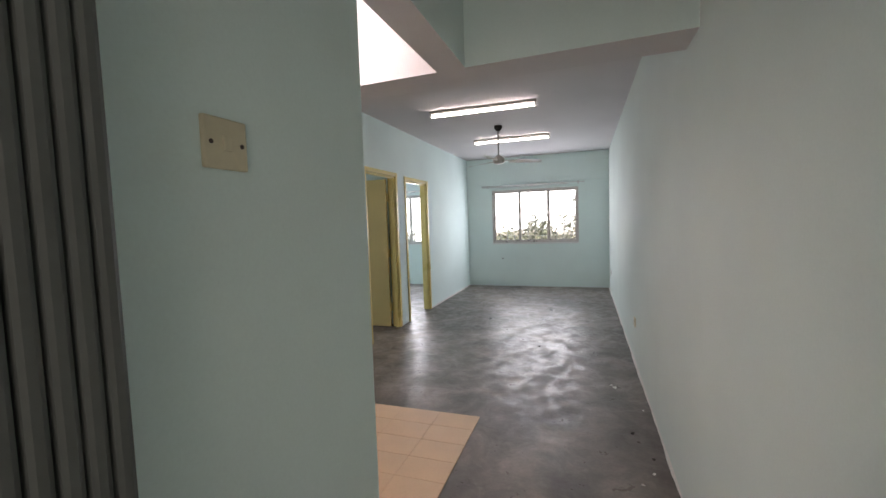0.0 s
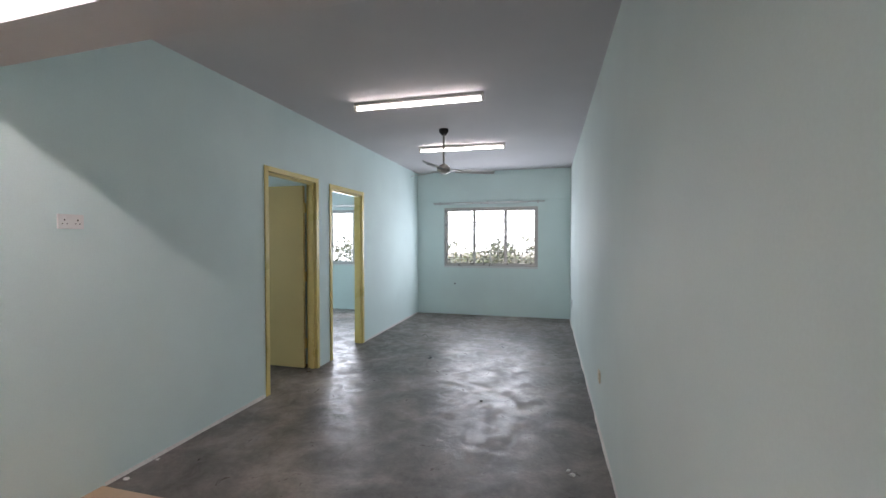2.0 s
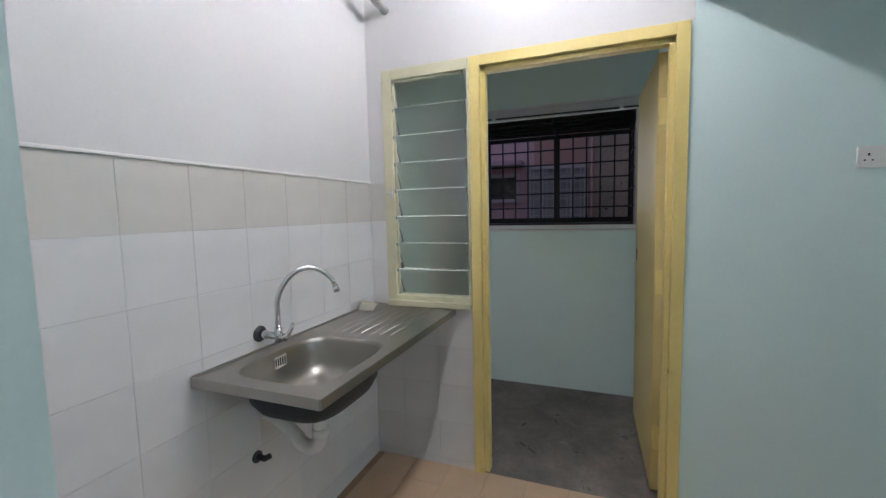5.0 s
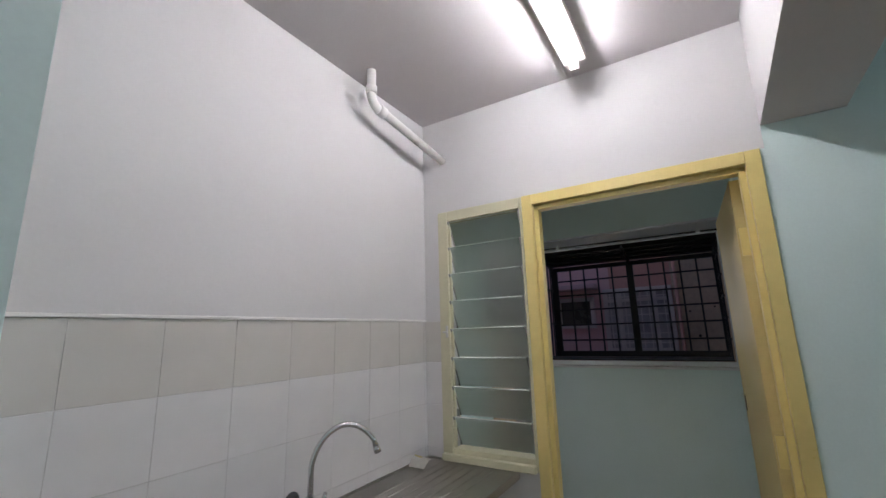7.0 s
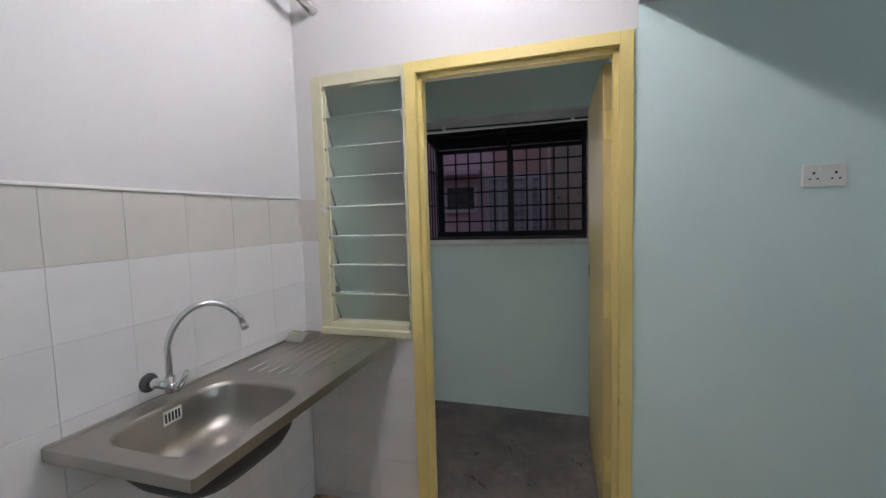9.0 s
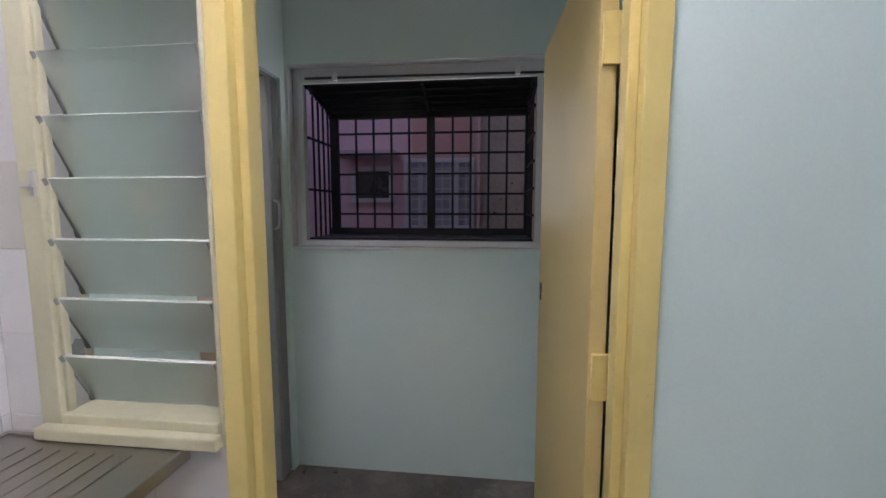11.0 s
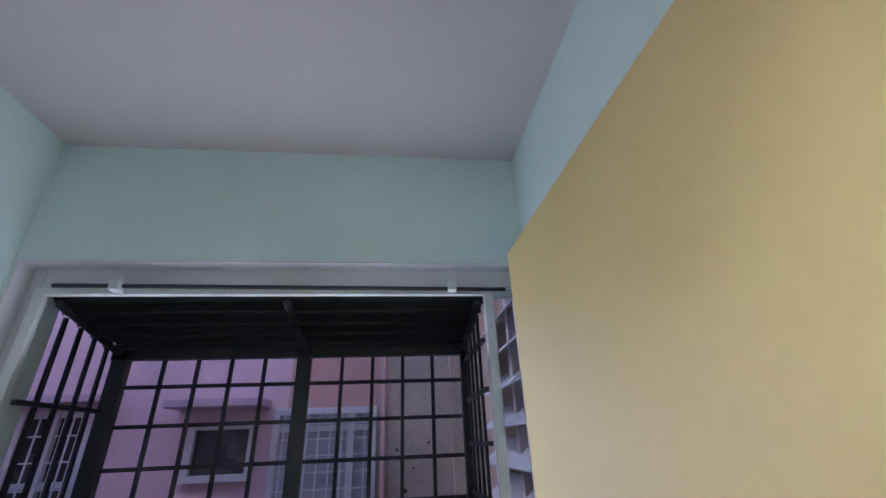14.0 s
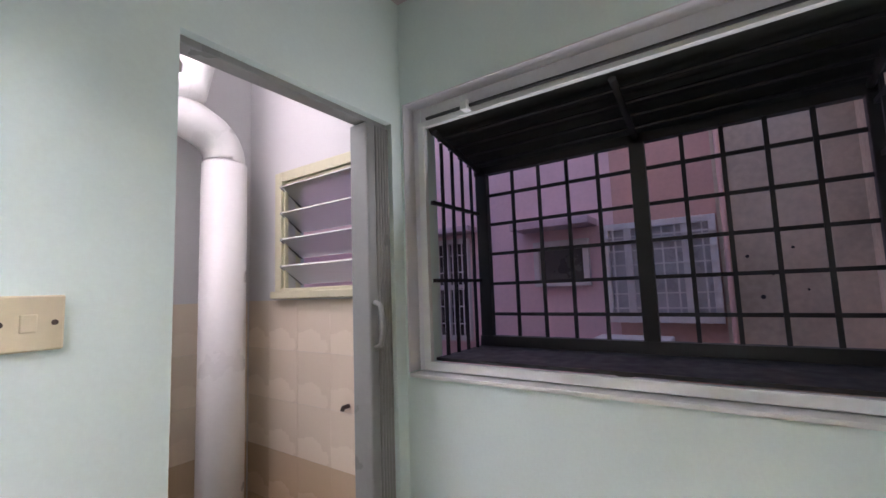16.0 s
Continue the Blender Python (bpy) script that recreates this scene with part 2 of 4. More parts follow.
def arc(centre, u, v, r, a0, a1, n=10):
    c, u, v = Vector(centre), Vector(u), Vector(v)
    return [c + r * (math.cos(radians(a0 + (a1 - a0) * i / n)) * u + math.sin(radians(a0 + (a1 - a0) * i / n)) * v) for i in range(n + 1)]


def empty(name, at=(0, 0, 0)):
    ob = new(name)
    ob.location = at
    ob.empty_display_size = 0.1
    return ob


def held(ob, root):
    """Parent ob, built in world places, under an Empty that stands elsewhere."""
    ob.parent = root
    ob.matrix_parent_inverse = Matrix.Translation(root.location).inverted()
    return ob


def structure(ob, label, category="wall"):
    return tagged(ob, label, category, kind="structure")


# ---- the flat: floors, walls, ceilings ----
XL, XR, YF = -2.36, 0.50, 8.61
CH, KH, YH = 2.715, 2.64, 2.51
BB = 2.19
W = 0.10

structure(boxes("floor", [(-5.6, 1.0, -3.0, YF + 0.2, -0.2, 0.0)], CEMENT), "worn grey cement floor with pale scuffs", "floor")

# wall between the living side and the bedrooms, kitchen and yard
wall_left = boxes("wall_left", [
    (XL - W, XL, 0.445, 1.965, 2.10, CH, 1), (XL - W, XL, 0.445, 0.54, 0.0, 2.10, 1), (XL - W, XL, 0.54, 1.02, 0.0, 0.865, 1),
    (XL - W, XL, 1.965, 4.105, 2.10, CH), (XL - W, XL, 1.95, 4.105, 0.0, 2.10),
    (XL - W, XL, 4.105, 5.0, 2.10, CH), (XL - W, XL, 5.0, 5.24, 0.0, CH),
    (XL - W, XL, 5.24, 6.15, 2.08, CH), (XL - W, XL, 6.15, YF, 0.0, CH)], [TURQ, WHITE])
structure(wall_left, "turquoise painted wall, white in the kitchen")
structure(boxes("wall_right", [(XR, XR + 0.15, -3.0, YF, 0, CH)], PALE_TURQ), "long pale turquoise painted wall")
structure(boxes("wall_far", [
    (XL - W, -1.83, YF, YF + 0.15, 0, CH), (-0.07, XR + 0.15, YF, YF + 0.15, 0, CH),
    (-1.83, -0.07, YF, YF + 0.15, 0, 0.925), (-1.83, -0.07, YF, YF + 0.15, 2.04, CH),
    (XL, XR, YF - 0.025, YF, 2.17, CH)], TURQ), "turquoise end wall with a window opening")
structure(boxes("wall_bedroom_end", [
    (-5.6, -4.75, YF, YF + 0.15, 0, CH), (-3.25, XL - W, YF, YF + 0.15, 0, CH),
    (-4.75, -3.25, YF, YF + 0.15, 0, 0.925), (-4.75, -3.25, YF, YF + 0.15, 2.04, CH)], TURQ), "turquoise bedroom wall with a window")
# The opening in this unseen wall is assumed, cut for the side fill.
structure(boxes("wall_bedroom_side", [(-5.7, -5.6, 2.302, 3.05, 0, CH), (-5.7, -5.6, 4.35, YF + 0.15, 0, CH), (-5.7, -5.6, 3.05, 4.35, 0, 0.93), (-5.7, -5.6, 3.05, 4.35, 2.04, CH)], TURQ), "turquoise bedroom side wall")
structure(boxes("wall_between_bedrooms", [(-5.6, XL - W, 5.07, 5.17, 0, CH)], TURQ), "turquoise wall between the bedrooms")
structure(boxes("wall_bedroom_yard", [(-3.72, XL - W, 1.965, 2.1, 0, CH), (-5.6, -3.72, 2.302, 2.38, 0, CH)], TURQ), "turquoise wall between bedroom and yard")
structure(boxes("wall_sink", [(XL - W, -0.68, 0.345, 0.4436, 0, CH)], [GROUT, WHITE]), "wall bed behind the kitchen tiles")
structure(boxes("wall_sink_upper", [(XL, -0.68, 0.437, 0.447, 1.523, CH)], WHITE), "white painted wall above the tiles")
structure(boxes("trim_tile_cap", [(XL + 0.002, -0.669, 0.4445, 0.452, 1.5225, 1.532)], PVC, bevel=0.002), "thin white edge along the top of the tiles", "trim")
partition = structure(boxes("wall_partition", [(-0.668, -0.59, 0.02, 1.005, 0, CH)], TURQ), "turquoise partition beside the entrance")
structure(boxes("wall_entrance", [(-0.59, XR, -0.02, 0.08, 2.12, CH), (-3.0, -0.68, -0.45, -0.35, 0, CH)], TURQ), "wall over the entrance door")
structure(boxes("wall_corridor", [(-3.0, 1.0, -3.1, -3.0, 0, CH), (-3.1, -3.0, -3.0, -0.3, 0, CH)], TURQ), "plain corridor wall behind the entrance")



def prism(name, corners, z0, z1, mats, sides):
    """A straight prism over four floor-plan corners; sides: material index of the four sides, the bottom and the top."""
    bm = bmesh.new()
    lo = [bm.verts.new((x, y, z0)) for x, y in corners]
    hi = [bm.verts.new((x, y, z1)) for x, y in corners]
    for k in range(4):
        bm.faces.new((lo[k], lo[(k + 1) % 4], hi[(k + 1) % 4], hi[k])).material_index = sides[k]
    bm.faces.new(lo).material_index = sides[4]
    bm.faces.new(hi).material_index = sides[5]
    return finish(bm, name, mats)


structure(prism("beam_cross", [(-0.58, 1.90), (XR, 1.86), (XR, 2.105), (-0.58, 2.14)], BB, CH, [TURQ, CEIL], [0, 0, 1, 0, 1, 1]), "painted concrete beam across the room", "beam")
structure(prism("beam_kitchen", [(XL, 1.965), (-0.58, 1.90), (-0.58, 2.14), (XL, 2.205)], BB, CH, [WHITE, CEIL, TURQ], [0, 0, 2, 0, 1, 1]), "painted concrete beam over the kitchen edge", "beam")
structure(prism("beam_entrance", [(-0.655, 1.005), (-0.505, 1.005), (-0.505, 1.899), (-0.655, 1.903)], BB, CH, [TURQ, CEIL, WHITE], [0, 0, 0, 2, 1, 1]), "painted concrete beam over the partition", "beam")
structure(boxes("ceiling", [(-5.7, XR + 0.15, 1.9, YF + 0.15, CH, CH + 0.15), (-0.68, XR + 0.15, -3.1, 1.9, CH, CH + 0.15), (-3.1, -0.68, -3.1, -0.35, CH, CH + 0.15)], CEIL), "off-white plastered ceiling", "ceiling")
structure(boxes("ceiling_kitchen", [(XL, -0.68, 0.447, 1.96, KH, KH + 0.25)], CEIL), "off-white kitchen ceiling", "ceiling")
structure(boxes("ceiling_yard", [(-3.72, XL - W, 0.48, 1.965, YH, YH + 0.3)], CEIL), "off-white yard ceiling", "ceiling")

# yard and bathroom shell
XW = -3.56
structure(boxes("wall_yard_window", [
    (XW - 0.14, XW, 0.48, 1.965, 0, 1.2), (XW - 0.14, XW, 0.48, 1.965, 2.13, YH), (XW - 0.14, XW, 0.48, 0.59, 1.2, 2.13), (XW - 0.14, XW, 1.955, 1.965, 1.2, 2.13), (XW - 0.14, XW - 0.058, 0.59, 1.955, 2.066, 2.13), (XW - 0.14, XW - 0.058, 0.59, 0.626, 1.2, 2.066)], TURQ), "turquoise yard wall with a wide window")
structure(boxes("window_surround", [
    (XW - 0.056, XW + 0.002, 0.594, 1.951, 2.126, 2.13), (XW - 0.058, XW - 0.055, 0.628, 1.951, 2.068, 2.126), (XW - 0.138, XW + 0.002, 1.951, 1.9555, 1.214, 2.126),
    (XW - 0.056, XW + 0.002, 0.5895, 0.594, 1.214, 2.13), (XW - 0.058, XW - 0.055, 0.594, 0.624, 1.214, 2.126)], SHADED_WHITE), "pale painted plaster round the yard window", "window surround")
structure(boxes("wall_yard_side", [
    (-2.85, XL - W, 0.48, 0.58, 0, YH), (XW, -3.51, 0.48, 0.58, 0, YH), (-3.51, -2.85, 0.48, 0.58, 2.05, YH)], TURQ), "turquoise wall with the bathroom doorway")
structure(boxes("wall_bath_west", [
    (XW - 0.14, XW, -0.48, 0.48, 0, 1.464), (XW - 0.14, XW, -0.48, 0.48, 2.021, YH + 0.2), (XW - 0.14, XW, -0.48, -0.146, 1.464, 2.021), (XW - 0.14, XW, 0.441, 0.48, 1.464, 2.021)], WHITE), "white bathroom wall with a louvre window")
structure(boxes("wall_bath_south", [(XW, -2.2, -0.48, -0.36, 0, YH + 0.2)], WHITE), "white bathroom wall")
structure(boxes("wall_bath_east", [(-2.46, -2.36, -0.36, 0.345, 0, YH + 0.2)], WHITE), "white bathroom wall")
structure(boxes("ceiling_bath", [(XW - 0.14, -2.36, -0.48, 0.48, YH + 0.2, YH + 0.3)], CEIL), "off-white bathroom ceiling", "ceiling")


# ---- door frames and doors ----
def door_frame(name, y0, y1, top, left_post=True, mat=YELLOW, d0=None, d1=None):
    """A rebated timber frame in the wall along x = XL."""
    a, b = (XL - W - 0.012 if d0 is None else d0), (XL + 0.012 if d1 is None else d1)
    root = empty(name, (XL, (y0 + y1) / 2, 0))
    w, s = 0.05, 0.022

    def part(n, ps):
        held(boxes(n, ps, mat, bevel=0.003), root)

    part("jamb", [(a, b, y0, y0 + w, 0, top), (a + 0.045, b - 0.028, y0 + w, y0 + w + s, 0, top - w)])
    part("jamb", [(a, b, y1 - w, y1, 0, top), (a + 0.045, b - 0.028, y1 - w - s, y1 - w, 0, top - w)])
    part("head", [(a, b, y0 + w, y1 - w, top - w, top), (a + 0.045, b - 0.028, y0 + w, y1 - w, top - w - s, top - w)])
    return root


def door_leaf(name, y_hinge, width, top, hole=True):
    """A flush leaf standing open at a right angle into the far room, hinged at y_hinge."""
    x1 = XL - W - 0.026
    x0 = x1 - width
    root = empty(name, (x1, y_hinge, 0.0))
    held(boxes("leaf", [(x0, x1, y_hinge - 0.04, y_hinge, 0.012, top)], LEAF, bevel=0.003), root)
    for z in (0.28, 1.02, 1.78):
        bm = bmesh.new()
        add_box(bm, x1 - 0.002, x1 + 0.012, y_hinge - 0.034, y_hinge + 0.012, z - 0.055, z + 0.055, bevel=0.001)
        add_tube(bm, [(x1 + 0.006, y_hinge + 0.006, z - 0.055), (x1 + 0.006, y_hinge + 0.006, z + 0.055)], 0.006, 8)
        held(finish(bm, "hinge", YELLOW), root)
    if hole:
        bm = bmesh.new()
        hx = x0 + 0.055
        for k, (r, zz) in enumerate(((0.026, 1.085), (0.016, 1.050))):
            add_tube(bm, [(hx, y_hinge - 0.0415 - 0.001 * k, zz), (hx, y_hinge - 0.036, zz)], r, 16)
        held(finish(bm, "lock_hole", BROWN), root)
    return root


tagged(door_frame("door_frame", 1.02, 1.95, 2.10), "yellow painted timber frame of the yard doorway", "door frame", kind="structure")
tagged(door_frame("door_frame", 4.105, 5.0, 2.10), "yellow painted timber frame of a bedroom doorway", "door frame", kind="structure")
tagged(door_frame("door_frame", 5.24, 6.15, 2.08), "yellow painted timber frame of a bedroom doorway", "door frame", kind="structure")
tagged(boxes("strike_plate", [(XL - 0.052, XL - 0.02, 1.0715, 1.0745, 0.99, 1.07), (XL - 0.043, XL - 0.03, 1.0745, 1.0752, 1.01, 1.05, 1)], [ALU, DARK]), "small metal lock strike on the door jamb", "lock")
yard_door = door_leaf("door", 1.89, 0.80, 2.035)
yard_door.rotation_euler.z = radians(1.6)
tagged(yard_door, "open yellow flush door with its lock missing", "door")
tagged(door_leaf("door", 4.938, 0.80, 2.02, hole=False), "open yellow flush door of the bedroom", "door")


# ---- louvre windows ----
def louvre_window(name, y0, y1, z0, z1, xa, xb, blades, tilt, fw, mat, lean, fr=None):
    """A timber-framed louvre: blades across y, each tilted about y."""
    root = empty(name, ((xa + xb) / 2, (y0 + y1) / 2, z0))
    bm = bmesh.new()
    fr = fw if fr is None else fr
    for p in ((y0, y0 + fw, z0, z1), (y1 - fr, y1, z0, z1), (y0 + fw, y1 - fr, z1 - fw, z1), (y0 + fw, y1 - fr, z0, z0 + fw)):
        add_box(bm, xa, xb, *p, bevel=0.004)
    for p in ((y0 + fw, y0 + fw + 0.012, z0 + fw, z1 - fw), (y0 + fw + 0.012, y1 - fr, z1 - fw - 0.012, z1 - fw)):
        add_box(bm, xb - 0.03, xb - 0.012, *p, bevel=0.003)
    held(finish(bm, "frame", mat), root)
    held(boxes("sill", [(xb, xb + 0.03, y0 + 0.01, y1 - 0.005, z0 + 0.002, z0 + 0.032)], mat, bevel=0.004), root)
    pitch = (z1 - z0 - 2 * fw) / blades
    xm = (xa + xb) / 2
    for side in (y0 + fw, y1 - fr - 0.006):
        held(boxes("channel", [(xm - 0.018, xm + 0.018, side, side + 0.006, z0 + fw, z1 - fw)], ALU), root)
    h = pitch * 0.56
    for i in range(blades):
        zc = z0 + fw + pitch * (i + 0.5)
        dx, dz = h * math.sin(radians(tilt)) * lean, h * math.cos(radians(tilt))
        nx, nz = dz / h * 0.004, -dx / h * 0.004
        bm = bmesh.new()
        q = [(xm - dx - nx, zc - dz - nz), (xm - dx + nx, zc - dz + nz), (xm + dx + nx, zc + dz + nz), (xm + dx - nx, zc + dz - nz)]
        va = [bm.verts.new((x, y0 + fw + 0.008, z)) for x, z in q]
        vb = [bm.verts.new((x, y1 - fr - 0.008, z)) for x, z in q]
        bm.faces.new(va), bm.faces.new(vb)
        for k in range(4):
            bm.faces.new((va[k], va[(k + 1) % 4], vb[(k + 1) % 4], vb[k])).material_index = 1 if k in (0, 2) else 0
        pane = held(finish(bm, "louvre_blade", [FROST, GLASS_EDGE]), root)
        pane.visible_shadow = False
        for side in (y0 + fw + 0.004, y1 - fr - 0.008):
            bm = bmesh.new()
            add_tube(bm, [(xm - dx, side, zc - dz), (xm + dx, side, zc + dz)], 0.0085, 6)
            held(finish(bm, "blade_clip", CLIP), root)
    return root


kitchen_louvre = louvre_window("louvre_window", 0.54, 1.018, 0.866, 2.10, XL - 0.085, XL + 0.008, 8, 26, 0.055, CREAM, 1, 0.014)
tagged(kitchen_louvre, "cream timber louvre window with obscured glass blades", "window")
held(boxes("lever", [(XL - 0.03, XL + 0.014, 0.575, 0.588, 1.44, 1.50), (XL + 0.006, XL + 0.02, 0.560, 0.588, 1.462, 1.472)], ALU, bevel=0.002), kitchen_louvre)
bath_louvre = louvre_window("louvre_window", -0.145, 0.44, 1.465, 2.02, XW - 0.09, XW + 0.012, 4, 55, 0.045, CREAM, 1)
tagged(bath_louvre, "cream bathroom louvre window with open glass blades", "window")


# ---- sliding windows with grilles ----
def sliding_window(name, x0, x1, z0, z1, y, splits):
    root = empty(name, ((x0 + x1) / 2, y, z0))
    f = 0.035
    bm = bmesh.new()
    for p in ((x0, x1, z0, z0 + f), (x0, x1, z1 - f, z1), (x0, x0 + f, z0 + f, z1 - f), (x1 - f, x1, z0 + f, z1 - f)):
        add_box(bm, p[0], p[1], y, y + 0.07, p[2], p[3], bevel=0.002)
    held(finish(bm, "frame", ALU), root)
    edges = [x0 + f] + splits + [x1 - f]
    for i, (a, b) in enumerate(zip(edges, edges[1:])):
        yy = y + (0.012 if i % 2 else 0.034)
        s = 0.028
        bm = bmesh.new()
        for p in ((a, a + s, z0 + f, z1 - f), (b - s, b, z0 + f, z1 - f), (a + s, b - s, z0 + f, z0 + f + s), (a + s, b - s, z1 - f - s, z1 - f)):
            add_box(bm, p[0], p[1], yy, yy + 0.02, p[2], p[3], bevel=0.001)
        held(finish(bm, "sash", ALU), root)
        pane = held(boxes("pane", [(a + s, b - s, yy + 0.008, yy + 0.012, z0 + f + s, z1 - f - s)], GLASS), root)
        pane.visible_shadow = False
    held(boxes("sill", [(x0 - 0.01, x1 + 0.01, y - 0.02, y + 0.01, z0 - 0.03, z0 - 0.002)], WSTEEL, bevel=0.003), root)
    bm = bmesh.new()
    n = 8
    for i in range(1, n):
        z = z0 + (z1 - z0) * i / n
        add_tube(bm, [(x0, y + 0.11, z), (x1, y + 0.11, z)], 0.006, 6)
    m = round((x1 - x0) / 0.147)
    for i in range(1, m):
        x = x0 + (x1 - x0) * i / m
        add_tube(bm, [(x, y + 0.118, z0), (x, y + 0.118, z1)], 0.006, 6)
    held(finish(bm, "grille", WSTEEL), root)
    return root


tagged(sliding_window("window", -1.83, -0.07, 0.925, 2.04, YF + 0.02, [-1.25, -0.66]), "three-panel aluminium sliding window behind a white grille", "window")
tagged(sliding_window("window", -4.75, -3.25, 0.925, 2.04, YF + 0.02, [-4.25, -3.75]), "aluminium bedroom window behind a white grille", "window")


def curtain_rod(x0, x1, z):
    root = empty("curtain_rail", ((x0 + x1) / 2, YF - 0.09, z))
    held(tube("rod", [(x0, YF - 0.09, z), (x1, YF - 0.09, z)], 0.009, ALU), root)
    held(tube("rod", [(x0 + 0.02, YF - 0.06, z - 0.02), (x1 - 0.3, YF - 0.06, z - 0.02)], 0.006, ALU), root)
    for x in (x0 + 0.12, (x0 + x1) / 2, x1 - 0.12):
        held(boxes("bracket", [(x - 0.01, x + 0.01, YF - 0.1, YF - 0.001, z - 0.012, z + 0.0), (x - 0.012, x + 0.012, YF - 0.006, YF - 0.0005, z - 0.03, z + 0.03)], ALU), root)
    return root


tagged(curtain_rod(-2.03, 0.05, 2.125), "thin metal curtain rail over the window", "curtain rail")
tagged(curtain_rod(-4.95, -3.05, 2.125), "thin metal curtain rail in the bedroom", "curtain rail")


# ---- lamps and fan ----
def strip_lamp(name, x0, x1, y, z, glow, half=0.024):
    root = empty(name, ((x0 + x1) / 2, y, z))
    held(boxes("batten", [(x0, x1, y - half, y + half, z - 0.034, z)], BATTEN, bevel=0.005), root)
    for x in (x0 + 0.012, x1 - 0.012):
        held(boxes("end_cap", [(x - 0.012, x + 0.012, y - 0.018, y + 0.018, z - 0.078, z - 0.03)], BATTEN, bevel=0.004), root)
    held(tube("tube", [(x0 + 0.026, y, z - 0.058), (x1 - 0.026, y, z - 0.058)], 0.013, glow, seg=12), root)
    return root


tagged(strip_lamp("strip_lamp", -1.66, -0.43, 4.50, CH, TUBE), "lit fluorescent tube on a ceiling batten", "ceiling lamp", "strip lamps on the living room ceiling")
tagged(strip_lamp("strip_lamp", -1.63, -0.44, 6.42, CH, TUBE), "lit fluorescent tube on a ceiling batten", "ceiling lamp", "strip lamps on the living room ceiling")
tagged(strip_lamp("strip_lamp", -2.21, -1.00, 1.36, KH, KTUBE, 0.05), "lit fluorescent tube on the kitchen ceiling", "ceiling lamp")


def ceiling_fan(x, y):
    root = empty("ceiling_fan", (x, y, CH))
    bm = bmesh.new()
    add_tube(bm, [(x, y, CH), (x, y, CH - 0.03), (x, y, CH - 0.07)], [0.055, 0.055, 0.025], 20)
    held(finish(bm, "canopy", DARK), root)
    held(tube("rod", [(x, y, CH - 0.06), (x, y, 2.29)], 0.011, FAN_WHITE), root)
    bm = bmesh.new()
    add_tube(bm, [(x, y, 2.31), (x, y, 2.295), (x, y, 2.27), (x, y, 2.225), (x, y, 2.205), (x, y, 2.195)], [0.03, 0.05, 0.08, 0.08, 0.06, 0.025], 24)
    held(finish(bm, "motor", FAN_WHITE), root)
    for k in range(3):
        bm = bmesh.new()
        n = 8
        rows = []
        for i in range(n + 1):
            r = 0.15 + 0.47 * i / n
            w = 0.05 + 0.022 * math.sin(math.pi * min(1, i / n * 1.1)) - (0.03 if i == n else 0)
            rows.append([bm.verts.new((r, -w, 0.012)), bm.verts.new((r, 0, 0.004)), bm.verts.new((r, w, -0.012))])
        for a, b in zip(rows, rows[1:]):
            for j in range(2):
                bm.faces.new((a[j], a[j + 1], b[j + 1], b[j]))
        bmesh.ops.solidify(bm, geom=bm.faces[:], thickness=0.003)
        add_box(bm, 0.07, 0.2, -0.018, 0.018, 0.0, 0.006)
        bmesh.ops.rotate(bm, cent=(0, 0, 0), matrix=Matrix.Rotation(radians(26 + 120 * k), 3, "Z"), verts=bm.verts)
        bmesh.ops.translate(bm, vec=(x, y, 2.235), verts=bm.verts)
        held(finish(bm, "blade", FAN_WHITE), root)
    return root


tagged(ceiling_fan(-1.07, 5.59), "three-blade grey enamel ceiling fan on a rod", "ceiling fan")


# ---- switches and sockets ----
def wall_plate(name, m, w, h, mat, kind):
    """A plate on a wall; its own x runs across, z up, and -y faces the room."""
    root = empty(name)
    root.matrix_world = m

    def part(n, ob):
        ob.name = n
        ob.parent = root

    part("plate", boxes("plate", [(-w / 2, w / 2, -0.011, 0, -h / 2, h / 2)], mat, bevel=0.003))
    if kind == "switch":
        part("rocker", boxes("rocker", [(-0.010, 0.010, -0.016, -0.010, -0.014, 0.014)], mat, bevel=0.002))
        for s in (-1, 1):
            bm = bmesh.new()
            add_tube(bm, [(s * w * 0.36, -0.0125, 0), (s * w * 0.36, -0.010, 0)], 0.0045, 10)
            part("screw", finish(bm, "screw", BROWN))
    else:
        for s in (-1, 1) if w > 0.1 else (0,):
            c = s * w * 0.25
            part("socket_holes", boxes("socket_holes", [(c - 0.003, c + 0.003, -0.0118, -0.010, 0.004, 0.013), (c - 0.014, c - 0.008, -0.0118, -0.010, -0.014, -0.009), (c + 0.008, c + 0.014, -0.0118, -0.010, -0.014, -0.009)], DARK))
            part("rocker", boxes("rocker", [(c - 0.006 + 0.02, c + 0.006 + 0.02, -0.0145, -0.010, 0.016, 0.03)], mat, bevel=0.0015))
    return root


tagged(wall_plate("socket", pose(XL, 2.548, 1.523, 0, 0, 90), 0.125, 0.078, PLASTIC, "socket"), "white double power socket on the turquoise wall", "socket")
tagged(wall_plate("socket", pose(XR, 4.16, 0.405, 0, 0, -90), 0.086, 0.086, OLD_PLASTIC, "socket"), "grey single socket low on the long wall", "socket")
tagged(wall_plate("socket", pose(XR, 7.9, 0.40, 0, 0, -90), 0.086, 0.086, PLASTIC, "socket"), "white single socket low on the long wall", "socket")
tagged(wall_plate("light_switch", pose(-0.59, 0.478, 1.592, 0, 0, 90), 0.098, 0.094, OLD_PLASTIC, "switch"), "yellowed light switch beside the entrance", "light switch")
